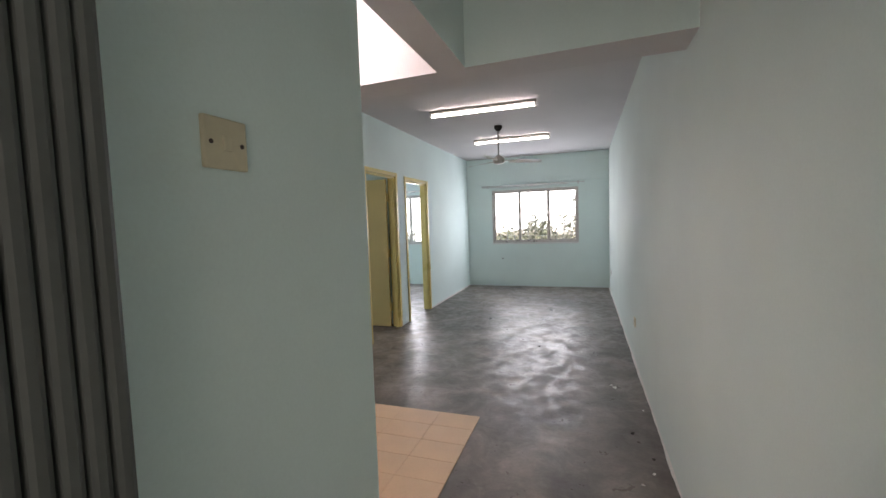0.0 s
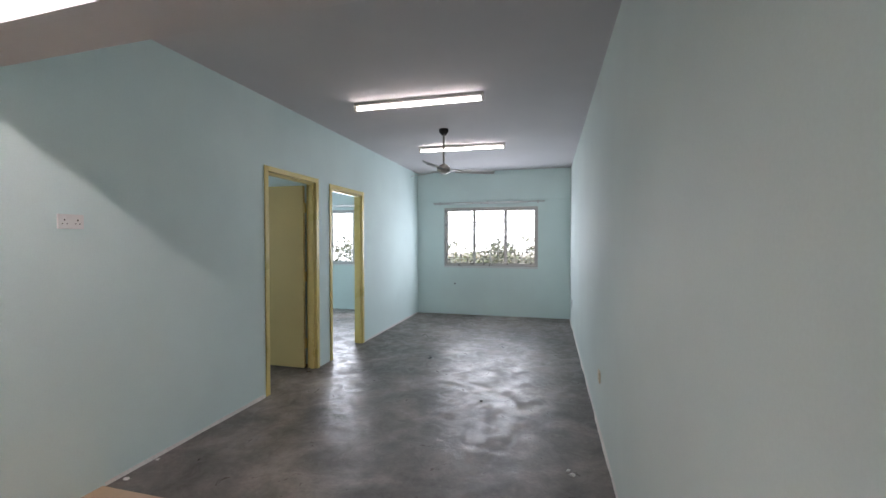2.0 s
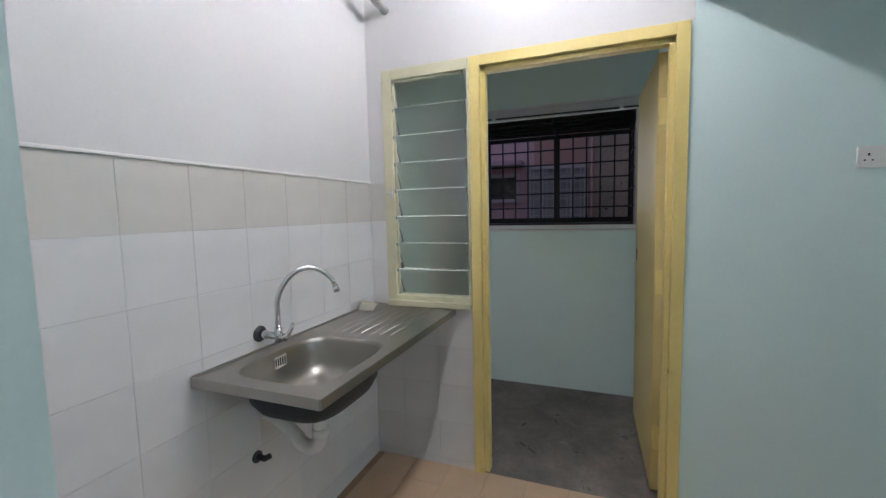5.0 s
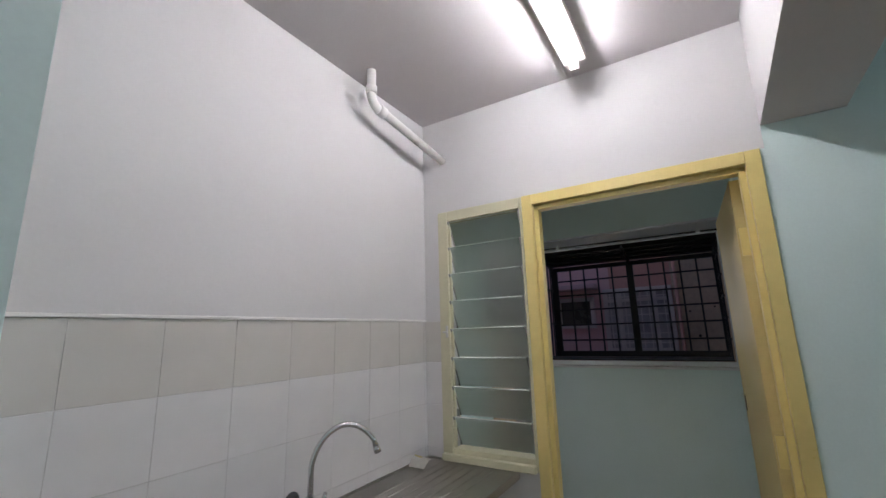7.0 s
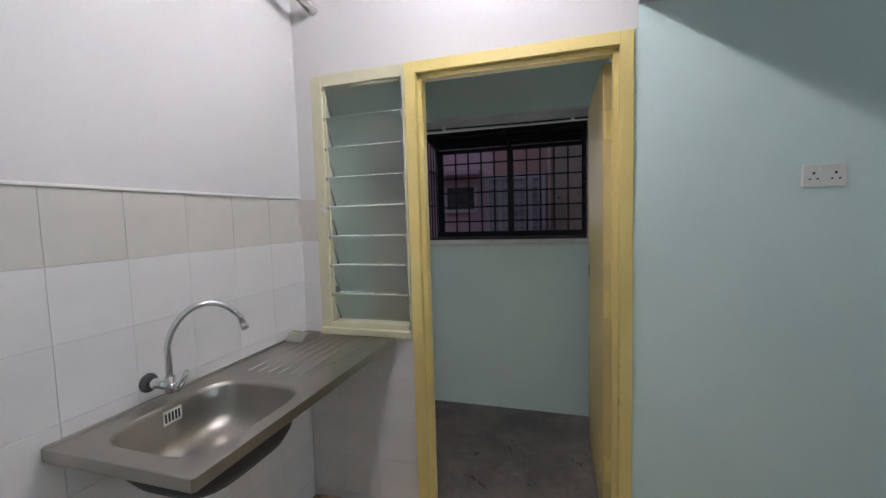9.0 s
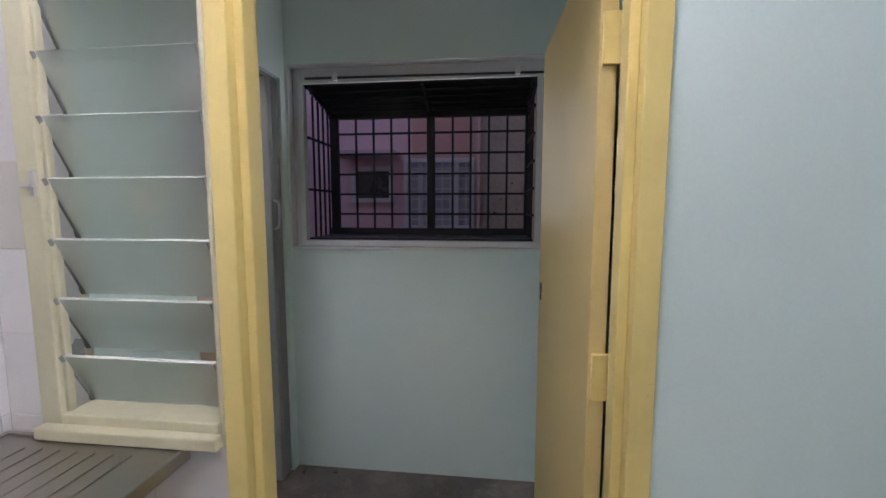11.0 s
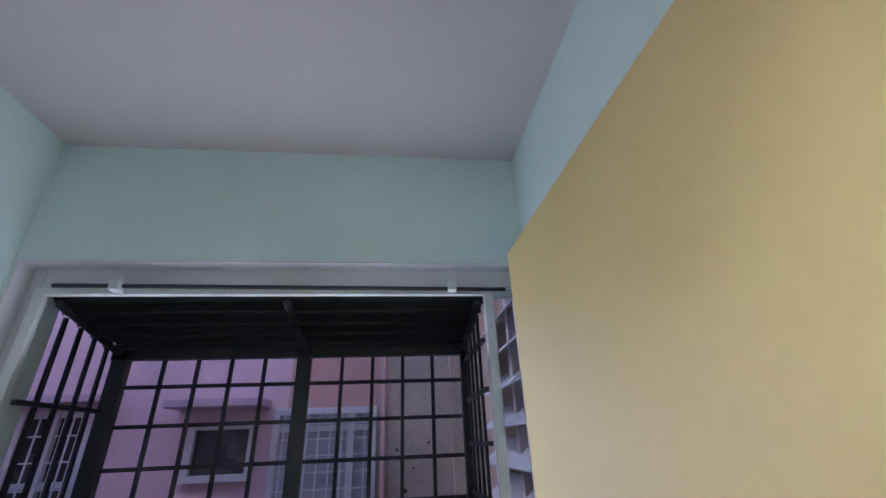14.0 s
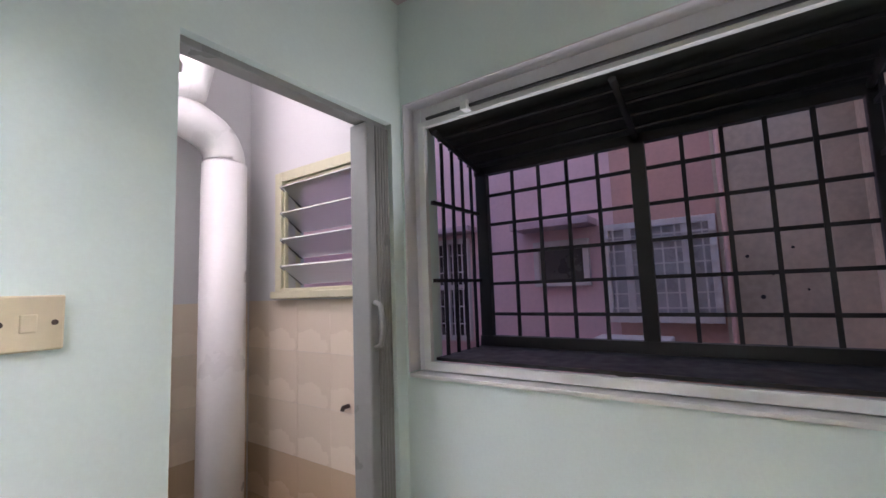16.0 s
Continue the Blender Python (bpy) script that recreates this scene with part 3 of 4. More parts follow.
tagged(wall_plate("light_switch", pose(-2.645, 0.58, 1.453, 0, 0, 180), 0.086, 0.086, OLD_PLASTIC, "switch"), "yellowed light switch beside the bathroom doorway", "light switch")


# ---- folding doors ----
def folding_door(name, x0, x1, y, z1, folds, depth, mat, along="x"):
    """A folding door pushed together into a stack of pleats."""
    root = empty(name, (x0, y, 0))
    for i in range(folds):
        a = x0 + (x1 - x0) * i / folds
        b = x0 + (x1 - x0) * (i + 1) / folds
        p = (a + 0.001, b - 0.001, y - depth / 2, y + depth / 2) if along == "x" else (y - depth / 2, y + depth / 2, a + 0.001, b - 0.001)
        held(boxes("pleat", [(*p, 0.01, z1)], mat, bevel=min(0.008, (x1 - x0) / folds * 0.42)), root)
    return root


bath_door = folding_door("folding_door", -3.505, -3.442, 0.53, 2.03, 5, 0.08, GREY_PVC)
tagged(bath_door, "grey plastic folding door pushed open in the bathroom doorway", "door")
held(boxes("lead_post", [(-3.440, -3.403, 0.49, 0.57, 0.01, 2.03)], GREY_PVC, bevel=0.006), bath_door)
bm = bmesh.new()
add_tube(bm, [(-3.421, 0.572, 1.31), (-3.421, 0.596, 1.32), (-3.421, 0.602, 1.36), (-3.421, 0.602, 1.40), (-3.421, 0.596, 1.44), (-3.421, 0.572, 1.45)], 0.008, 10)
held(finish(bm, "handle", GREY_PVC), bath_door)
held(boxes("track", [(-3.51, -2.852, 0.505, 0.555, 2.032, 2.05)], GREY_PVC, bevel=0.002), bath_door)
gate = folding_door("folding_gate", 0.03, 0.225, -0.535, 2.1, 7, 0.075, CURTAIN, along="y")
tagged(gate, "dark grey folding entrance gate pushed open", "gate")


# ---- kitchen sink ----
def kitchen_sink():
    x0, x1, y0, y1, z = -2.345, -1.26, 0.447, 0.93, 0.866
    root = empty("kitchen_sink", ((x0 + x1) / 2, y0, 0.7))
    bx0, bx1, by0, by1 = -1.745, -1.315, 0.53, 0.885
    n = 40

    def rounded(cx, cy, hx, hy, p, zz):
        out = []
        for i in range(n):
            a = 2 * math.pi * (i + 0.5) / n
            c, s = math.cos(a), math.sin(a)
            k = (abs(c) ** p + abs(s) ** p) ** (-1 / p)
            out.append(Vector((cx + hx * k * c, cy + hy * k * s, zz)))
        return out

    cx, cy, hx, hy = (bx0 + bx1) / 2, (by0 + by1) / 2, (bx1 - bx0) / 2, (by1 - by0) / 2
    bm = bmesh.new()
    prof = [(1.05, 0.0015), (1.03, 0.003), (1.0, 0.0), (0.975, -0.012), (0.95, -0.05), (0.90, -0.095), (0.80, -0.128), (0.60, -0.143), (0.3, -0.148), (0.12, -0.15)]
    rings = [[bm.verts.new(v) for v in rounded(cx, cy, hx * k, hy * k, 4.5 if k > 0.7 else 3.0, z + dz)] for k, dz in prof]
    for a, b in zip(rings, rings[1:]):
        for k in range(n):
            bm.faces.new((a[k], a[(k + 1) % n], b[(k + 1) % n], b[k])).smooth = True
    bm.faces.new(rings[-1])
    # the flat top round the bowl, met ring to rectangle
    outer = []
    for v in rounded(cx, cy, 1.0, 1.0, 4.5, z):
        d = Vector((v.x - cx, v.y - cy))
        t = min(((x1 if d.x > 0 else bx0 - 0.03) - cx) / d.x if abs(d.x) > 1e-6 else 9e9, ((y1 if d.y > 0 else y0) - cy) / d.y if abs(d.y) > 1e-6 else 9e9)
        outer.append(bm.verts.new((cx + d.x * t, cy + d.y * t, z)))
    corners = {}
    for (px, py) in ((x1, y1), (x1, y0), (bx0 - 0.03, y0), (bx0 - 0.03, y1)):
        corners[(px, py)] = bm.verts.new((px, py, z))
    for k in range(n):
        a, b = outer[k], outer[(k + 1) % n]
        bm.faces.new((rings[0][k], rings[0][(k + 1) % n], b, a))
        if abs(a.co.x - b.co.x) > 1e-4 and abs(a.co.y - b.co.y) > 1e-4:
            c = min(corners.values(), key=lambda v: (v.co - a.co).length + (v.co - b.co).length)
            bm.faces.new((a, b, c))
    held(finish(bm, "bowl_top", STEEL), root)
    # drainer with pressed ridges and the rolled edges
    bm = bmesh.new()
    add_box(bm, x0, bx0 - 0.03, y0, y1, z - 0.004, z)
    for i in range(7):
        yy = 0.56 + i * 0.045
        add_tube(bm, [(x0 + 0.05, yy, z - 0.001), (bx0 - 0.09, yy, z - 0.001)], 0.0035, 8)
    held(finish(bm, "drainer", STEEL), root)
    held(boxes("front_lip", [(x0, x1, y1 - 0.006, y1 + 0.004, z - 0.03, z + 0.003), (x1 - 0.006, x1 + 0.004, y0, y1, z - 0.03, z + 0.003), (x0 - 0.004, x0 + 0.006, y0, y1 - 0.01, z - 0.006, z + 0.006), (x0, x1, y0, y0 + 0.012, z - 0.01, z + 0.006)], STEEL, bevel=0.002), root)
    bm = bmesh.new()
    prof = [(1.04, -0.004), (1.0, -0.03), (0.965, -0.06), (0.92, -0.105), (0.82, -0.138), (0.6, -0.153), (0.15, -0.156)]
    rings = [[bm.verts.new(v) for v in rounded(cx, cy, hx * k, hy * k, 4.0, z + dz)] for k, dz in prof]
    for a, b in zip(rings, rings[1:]):
        for k in range(n):
            bm.faces.new((a[k], a[(k + 1) % n], b[(k + 1) % n], b[k])).smooth = True
    bm.faces.new(rings[-1])
    held(finish(bm, "bowl_underside", DARK_BOWL), root)
    bm = bmesh.new()
    add_tube(bm, [(cx, cy, z - 0.146), (cx, cy, z - 0.1485)], 0.035, 20)
    held(finish(bm, "drain", CHROME), root)
    pts = [(cx, cy, z - 0.15), (cx, cy, 0.60)] + arc((cx, cy - 0.055, 0.585), (0, 1, 0), (0, 0, -1), 0.055, 0, 150, 9) + [(cx - 0.01, 0.50, 0.62), (cx - 0.01, 0.447, 0.625)]
    held(tube("trap", pts, 0.025, PVC, seg=14), root)
    for zz in (0.66, 0.60):
        held(tube("trap_nut", [(cx, cy, zz - 0.014), (cx, cy, zz + 0.014)], 0.029, PVC, seg=14), root)
    held(boxes("label_sticker", [(-1.565, -1.505, 0.5405, 0.5415, z - 0.055, z - 0.012)], PAPER), root)
    bars = [(-1.56 + i * 0.011, -1.5535 + i * 0.011, 0.5415, 0.542, z - 0.048, z - 0.02) for i in range(5)]
    held(boxes("sticker_print", bars, DARK), root)
    return root


tagged(kitchen_sink(), "stainless steel sink with drainer on the tiled wall", "sink")


def tap():
    x, y, z = -1.54, 0.437, 0.925
    root = empty("tap", (x, y, z))
    held(tube("wall_flange", [(x, y, z), (x, y + 0.012, z), (x, y + 0.02, z)], [0.032, 0.03, 0.02], DARK_BOWL, seg=18), root)
    held(tube("body", [(x, y + 0.01, z), (x, y + 0.045, z), (x, y + 0.05, z), (x, y + 0.13, z - 0.005)], [0.016, 0.016, 0.013, 0.013], CHROME, seg=14), root)
    pts = [(x, 0.535, z - 0.02), (x, 0.535, z + 0.12)] + [(x - 0.005, 0.535 + 0.0, z + 0.12)] + [Vector((x - 0.088 + 0.088 * math.cos(radians(a)) * 1.0, 0.535 + 0.165 * (a / 180) ** 1.3, z + 0.115 + 0.125 * math.sin(radians(a)))) for a in range(12, 150, 9)]
    pts += [Vector((x - 0.118 - 0.07, 0.68, z + 0.165))]
    pts = [Vector(p) for p in pts]
    pts = [pts[0], pts[1]] + pts[3:-1]
    end = pts[-1] + Vector((-0.008, 0.006, -0.03))
    held(tube("spout", pts + [end], 0.0095, CHROME, seg=12), root)
    held(tube("nozzle", [end + Vector((0.002, -0.002, 0.008)), end + Vector((-0.004, 0.003, -0.014))], 0.0125, CHROME, seg=12), root)
    held(tube("handle", [(x, 0.56, z), (x, 0.575, z + 0.004), (x - 0.005, 0.59, z + 0.03), (x - 0.006, 0.598, z + 0.05)], [0.014, 0.010, 0.007, 0.006], CHROME, seg=10), root)
    held(tube("collar", [(x, 0.535, z - 0.022), (x, 0.535, z + 0.03)], 0.015, CHROME, seg=14), root)
    return root


tagged(tap(), "chrome swan-neck tap fixed to the tiled wall", "tap")


def pipe_stub(x, z):
    root = empty("pipe_stub", (x, 0.445, z))
    held(tube("flange", [(x, 0.438, z), (x, 0.452, z)], 0.022, DARK_BOWL, seg=12), root)
    held(tube("stub", [(x, 0.45, z), (x, 0.485, z), (x - 0.02, 0.49, z)], 0.011, DARK_BOWL, seg=10), root)
    return root


tagged(pipe_stub(-1.49, 0.475), "dark capped water pipe stub on the tiles", "pipe")
tagged(pipe_stub(-1.60, 0.615), "dark drain outlet flange behind the trap", "pipe")

bm = bmesh.new()
add_tube(bm, [(-1.795, 0.555, KH), (-1.795, 0.555, 2.525)] + arc((-1.845, 0.555, 2.525), (1, 0, 0), (0, 0, -1), 0.05, 0, 80, 6) + [(-2.36, 0.575, 2.395)], 0.021, 14)
add_tube(bm, [(-1.795, 0.555, 2.56), (-1.795, 0.555, 2.525)], 0.026, 14)
add_tube(bm, [(-1.845, 0.555, 2.474), (-1.885, 0.556, 2.468)], 0.026, 14)
tagged(finish(bm, "waste_pipe", PVC), "white plastic pipe under the kitchen ceiling", "pipe")


def leaflet():
    bm = bmesh.new()
    n = 6
    rows = []
    for i in range(n + 1):
        t = i / n
        rows.append([bm.verts.new((-2.16 - 0.11 * t, 0.472 + 0.085 * s - 0.02 * t, 0.874 + 0.028 * math.sin(3.1 * t) * (1 - 0.5 * s) + 0.01 * t)) for s in (0, 0.5, 1)])
    for a, b in zip(rows, rows[1:]):
        for k in range(2):
            f = bm.faces.new((a[k], a[k + 1], b[k + 1], b[k]))
            f.material_index = 1 if k == 0 and a in rows[3:5] else 0
    bmesh.ops.solidify(bm, geom=bm.faces[:], thickness=0.002)
    return finish(bm, "leaflet", [PAPER, PAPER_Y])


tagged(leaflet(), "crumpled white printed leaflet on the drainer", "paper")


# ---- window cage in the yard ----
def window_cage():
    root = empty("window_cage", (XW - 0.05, 1.245, 1.2))
    xa, xb = XW - 0.045, -3.94
    y0, y1, z0, z1 = 0.655, 1.835, 1.245, 2.045
    s = 0.028
    held(boxes("mount_frame", [(xa - 0.01, xa + 0.01, y0 - s, y1 + s, z0 - s, z0), (xa - 0.01, xa + 0.01, y0 - s, y1 + s, z1, z1 + 0.02), (xa - 0.01, xa + 0.01, y0 - s, y0 - 0.002, z0, z1), (xa - 0.01, xa + 0.01, y1 + 0.002, y1 + s, z0, z1)], WSTEEL, bevel=0.002), root)
    held(boxes("sill_plate", [(xa - 0.03, XW + 0.012, 0.60, 1.95, 1.201, 1.213)], WSTEEL, bevel=0.002), root)
    for y in (0.835, 1.74):
        held(boxes("bracket", [(xa + 0.01, XW - 0.004, y - 0.012, y + 0.012, z1 + 0.004, z1 + 0.03), (xa + 0.01, xa + 0.02, y - 0.006, y + 0.006, z1 + 0.03, z1 + 0.045)], WSTEEL, bevel=0.002), root)
    held(tube("rail", [(xa + 0.02, y0 + 0.02, z1 + 0.022), (xa + 0.02, 1.90, z1 + 0.012)], 0.006, BLACK), root)
    zt = 1.965
    for y, w in ((0.688, 0.025), (1.270, 0.023), (1.822, 0.014)):
        held(boxes("post", [(xb - 0.012, xb + 0.018, y - w, y + w, z0, zt)], BLACK, bevel=0.003), root)
    bm = bmesh.new()
    for k in range(1, 5):
        for a, b in ((0.713, 1.247), (1.293, 1.812)):
            y = a + (b - a) * k / 5
            add_box(bm, xb - 0.004, xb + 0.004, y - 0.006, y + 0.006, z0, zt)
    for k in range(1, 6):
        z = 1.31 + 0.118 * k - 0.05
        add_box(bm, xb - 0.008, xb + 0.0, 0.69, 1.815, z - 0.006, z + 0.006)
    held(finish(bm, "front_grid", BLACK), root)
    for y in (0.672, 1.826):
        bm = bmesh.new()
        for k in range(1, 5):
            x = xa + (xb - xa) * k / 5
            add_box(bm, x - 0.006, x + 0.006, y - 0.004, y + 0.004, z0, z1 - 0.03 - 0.06 * k / 5)
        for k in (1, 2) if y < 1 else (1, 2, 3, 4, 5):
            z = z0 + (z1 - z0) * k / (3 if y < 1 else 6)
            add_box(bm, xb, xa, y - 0.006, y + 0.006, z - 0.006, z + 0.006)
        held(finish(bm, "side_grid", BLACK), root)
    held(boxes("tray", [(xb - 0.01, xa - 0.012, 0.66, 1.83, z0 + 0.002, z0 + 0.012), (xb - 0.016, xb + 0.02, 0.66, 1.83, z0 + 0.012, 1.295)], BLACK), root)
    held(boxes("top_rail", [(xb - 0.014, xb + 0.018, 0.66, 1.83, zt - 0.03, zt)], BLACK), root)
    for y in (0.68, 1.27, 1.82):
        held(tube("roof_rib", [(xa - 0.015, y, 2.028), (xb, y, zt - 0.012)], 0.011, BLACK, seg=6), root)
    for k in range(1, 5):
        x = xa + (xb - xa) * k / 5
        held(tube("roof_bar", [(x, 0.66, 2.034 - 0.082 * k / 5), (x, 1.84, 2.034 - 0.082 * k / 5)], 0.006, BLACK, seg=6), root)
    bm = bmesh.new()
    nx = 36
    rows = []
    for i in range(nx + 1):
        t = i / nx
        x = xa - 0.012 + (xb - 0.07 - xa) * t
        rows.append([bm.verts.new((x, y, 2.055 - 0.075 * t + 0.008 * math.sin(t * 40))) for y in (0.64, 1.85)])
    for a, b in zip(rows, rows[1:]):
        bm.faces.new((a[0], a[1], b[1], b[0])).smooth = True
    bmesh.ops.solidify(bm, geom=bm.faces[:], thickness=0.003)
    held(finish(bm, "roof_sheet", ROOF), root)
    return root


tagged(window_cage(), "black steel security cage in a white frame", "window grille")


# ---- bathroom pipes ----
bm = bmesh.new()
px, py = -3.36, -0.215
add_tube(bm, [(px, py, 0), (px, py, 2.03)], 0.086, 24)
add_tube(bm, [(px, py, 1.95), (px, py, 2.04)] + arc((px + 0.13, py, 2.04), (-1, 0, 0), (0, 0, 1), 0.13, 0, 65, 8) + [(px + 0.34, py, 2.27)], 0.078, 24)
tagged(finish(bm, "soil_pipe", PVC), "thick white painted soil pipe in the bathroom", "pipe")
bm = bmesh.new()
add_tube(bm, [(px + 0.30, py + 0.03, 2.70), (px + 0.12, py + 0.03, 2.42), (px + 0.14, py + 0.03, 2.30), (px + 0.36, py + 0.03, 2.22)], 0.062, 16)
tagged(finish(bm, "branch_pipe", PVC), "white branch pipe under the bathroom ceiling", "pipe")
bm = bmesh.new()
add_tube(bm, [(-3.08, -0.22, 0), (-3.08, -0.22, 2.7)], 0.05, 16)
tagged(finish(bm, "supply_pipe", PVC), "white painted pipe along the bathroom wall", "pipe")
bm = bmesh.new()
add_tube(bm, [(XW, 0.30, 1.07), (XW + 0.03, 0.30, 1.07), (XW + 0.035, 0.30, 1.058)], 0.008, 10)
tagged(finish(bm, "bath_tap", BROWN), "small dark tap on the bathroom tiles", "tap")

bm = bmesh.new()
add_tube(bm, [(-2.68, 0.58, 2.17), (-2.68, 0.66, 2.17), (-2.68, 0.70, 2.17 + 0.02), (-2.68, 0.72, 2.17 + 0.06), (-2.68, 0.72, YH)], 0.055, 18)
tagged(finish(bm, "yard_pipe", PVC), "white plastic pipe elbow under the yard ceiling", "pipe")

# ---- air well outside the yard ----
XO = -5.8
structure(boxes("ground", [(-400, 400, -400, 400, -6.3, -6.0)], GRASS), "dry grassy ground far below", "ground")
structure(boxes("facade_pink", [(XO - 0.3, XO, -9, 0.80, -6, 3.7)], PINK), "pink rendered wall across the air well", "facade")
structure(boxes("facade_salmon", [(XO - 0.3, XO - 0.003, 0.80, 1.46, -6, 3.7)], SALMON), "salmon rendered wall across the air well", "facade")
structure(boxes("facade_plaster", [(XO - 0.3, XO + 0.03, 1.46, 2.0, -6, 3.7)], PLASTER), "bare stained plaster wall across the air well", "facade")
structure(boxes("facade_return", [(XO - 0.3, XO + 0.12, 2.0, 2.16, -6, 3.7), (XO - 0.3, -3.72, 2.16, 2.3, -6, 3.7)], PLASTER), "bare stained side wall of the air well", "facade")
# Out of view: added tall and wide to block the sun from the south.
structure(boxes("sun_block_south", [(-10.0, -3.72, -5.2, -5.0, -6, 12)], PINK), "unseen pink wall added to keep sun out of the air well", "facade")
structure(boxes("facade_own", [(-3.72, -3.70, -9, 2.16, -6, -0.2), (-3.72, -3.70, -9, 2.16, 2.85, 3.7), (-3.72, -3.70, -9, -0.48, -0.2, 2.85)], PINK), "pink outer wall of the building", "facade")


def facade_window(y0, y1, z0, z1, splits, row, pane, bars=0):
    root = empty("window", (XO, (y0 + y1) / 2, z0))
    f = 0.045
    held(boxes("pane", [(XO + 0.002, XO + 0.008, y0 + f, y1 - f, z0 + f, z1 - f)], pane), root)
    bm = bmesh.new()
    for p in ((y0, y1, z0, z0 + f), (y0, y1, z1 - f, z1), (y0, y0 + f, z0 + f, z1 - f), (y1 - f, y1, z0 + f, z1 - f)):
        add_box(bm, XO + 0.001, XO + 0.05, *p, bevel=0.003)
    for y in splits:
        add_box(bm, XO + 0.01, XO + 0.045, y - 0.022, y + 0.022, z0 + f, z1 - f)
    if row:
        add_box(bm, XO + 0.01, XO + 0.04, y0 + f, y1 - f, row - 0.018, row + 0.018)
    held(finish(bm, "frame", PALE_FRAME), root)
    if bars:
        bm = bmesh.new()
        for k in range(1, bars):
            z = z0 + (z1 - z0) * k / bars
            add_box(bm, XO + 0.055, XO + 0.063, y0, y1, z - 0.005, z + 0.005)
        for k in range(1, 9):
            y = y0 + (y1 - y0) * k / 9
            add_box(bm, XO + 0.063, XO + 0.07, y - 0.005, y + 0.005, z0, z1)
        held(finish(bm, "bars", PALE_FRAME), root)
    return root


HOOD = material("weathered_pale_concrete", (0.50, 0.36, 0.40), 0.85, vary=0.15, scale=3)
PALE_FRAME = material("weathered_white_frame", (0.58, 0.54, 0.54), 0.6, vary=0.12, scale=6)
tagged(facade_window(0.72, 1.45, 1.19, 1.92, [0.90, 1.265], 1.78, PANE_PALE, 7), "white barred casement window across the air well", "window")
tagged(facade_window(0.16, 0.61, 1.47, 1.84, [], None, PANE_DARK), "small dark bathroom window under a concrete hood", "window")
tagged(boxes("window_hood", [(XO - 0.001, XO + 0.26, 0.05, 0.68, 1.93, 1.985)], HOOD, bevel=0.006), "pink concrete hood over a small window", "window hood")
tagged(facade_window(-0.95, -0.48, 1.0, 1.95, [-0.72], 1.5, PANE_DARK, 6), "dark barred window across the air well", "window")
tagged(boxes("window_hood", [(XO - 0.001, XO + 0.2, -1.05, -0.38, 1.99, 2.04)], HOOD, bevel=0.006), "pink concrete hood over a barred window", "window hood")
ac = empty("air_conditioner", (XO, 0.9, 0.9))
held(boxes("case", [(XO + 0.03, XO + 0.3, 0.66, 1.15, 0.80, 1.10)], PALE_FRAME, bevel=0.01), ac)
held(tube("fan_grille", [(XO + 0.298, 0.86, 0.95), (XO + 0.304, 0.86, 0.95)], 0.11, PANE_DARK, seg=20), ac)
held(boxes("bracket", [(XO, XO + 0.28, 0.72, 0.75, 0.765, 0.80)], BLACK), ac)
held(boxes("bracket", [(XO, XO + 0.28, 1.06, 1.09, 0.765, 0.80)], BLACK), ac)
tagged(ac, "pale outdoor air conditioner unit on wall brackets", "air conditioner")
held_pipe = tube("drain_pipe", [(XO + 0.02, 1.50, -6), (XO + 0.06, 1.50, 3.7)], 0.018, SALMON)
for y, z, r in ((1.60, 1.62, 0.011), (1.72, 1.50, 0.008), (1.83, 1.66, 0.009), (1.66, 1.36, 0.014), (1.88, 1.40, 0.007)):
    bm = bmesh.new()
    add_tube(bm, [(XO + 0.026, y, z), (XO + 0.034, y, z)], r, 9)
    structure(finish(bm, "wall_hole", DARK), "dark broken hole in the bare plaster", "hole")
tagged(held_pipe, "thin painted drain pipe down the facade", "pipe")
side = empty("louvre_window", (-4.7, 2.15, 1.0))
PALE_GLASS = material("pale_louvre_blade", (0.62, 0.68, 0.70), 0.2, vary=0.06, scale=5)
for k in range(9):
    z = 0.95 + 0.15 * k
    bm = bmesh.new()
    q = [(2.152, z + 0.105), (2.152, z + 0.111), (2.03, z + 0.006), (2.03, z)]
    va = [bm.verts.new((-4.75, y, zz)) for y, zz in q]
    vb = [bm.verts.new((-3.95, y, zz)) for y, zz in q]
    bm.faces.new(va), bm.faces.new(vb)
    for n in range(4):
        bm.faces.new((va[n], va[(n + 1) % 4], vb[(n + 1) % 4], vb[n]))
    held(finish(bm, "louvre_blade", PALE_GLASS), side)
held(boxes("frame", [(-4.80, -4.75, 2.10, 2.158, 0.9, 2.36), (-3.95, -3.9, 2.06, 2.158, 0.9, 2.36), (-4.28, -4.24, 2.08, 2.158, 0.9, 2.36)], PALE_FRAME), side)
tagged(side, "open pale glass louvres of the neighbouring flat", "window")


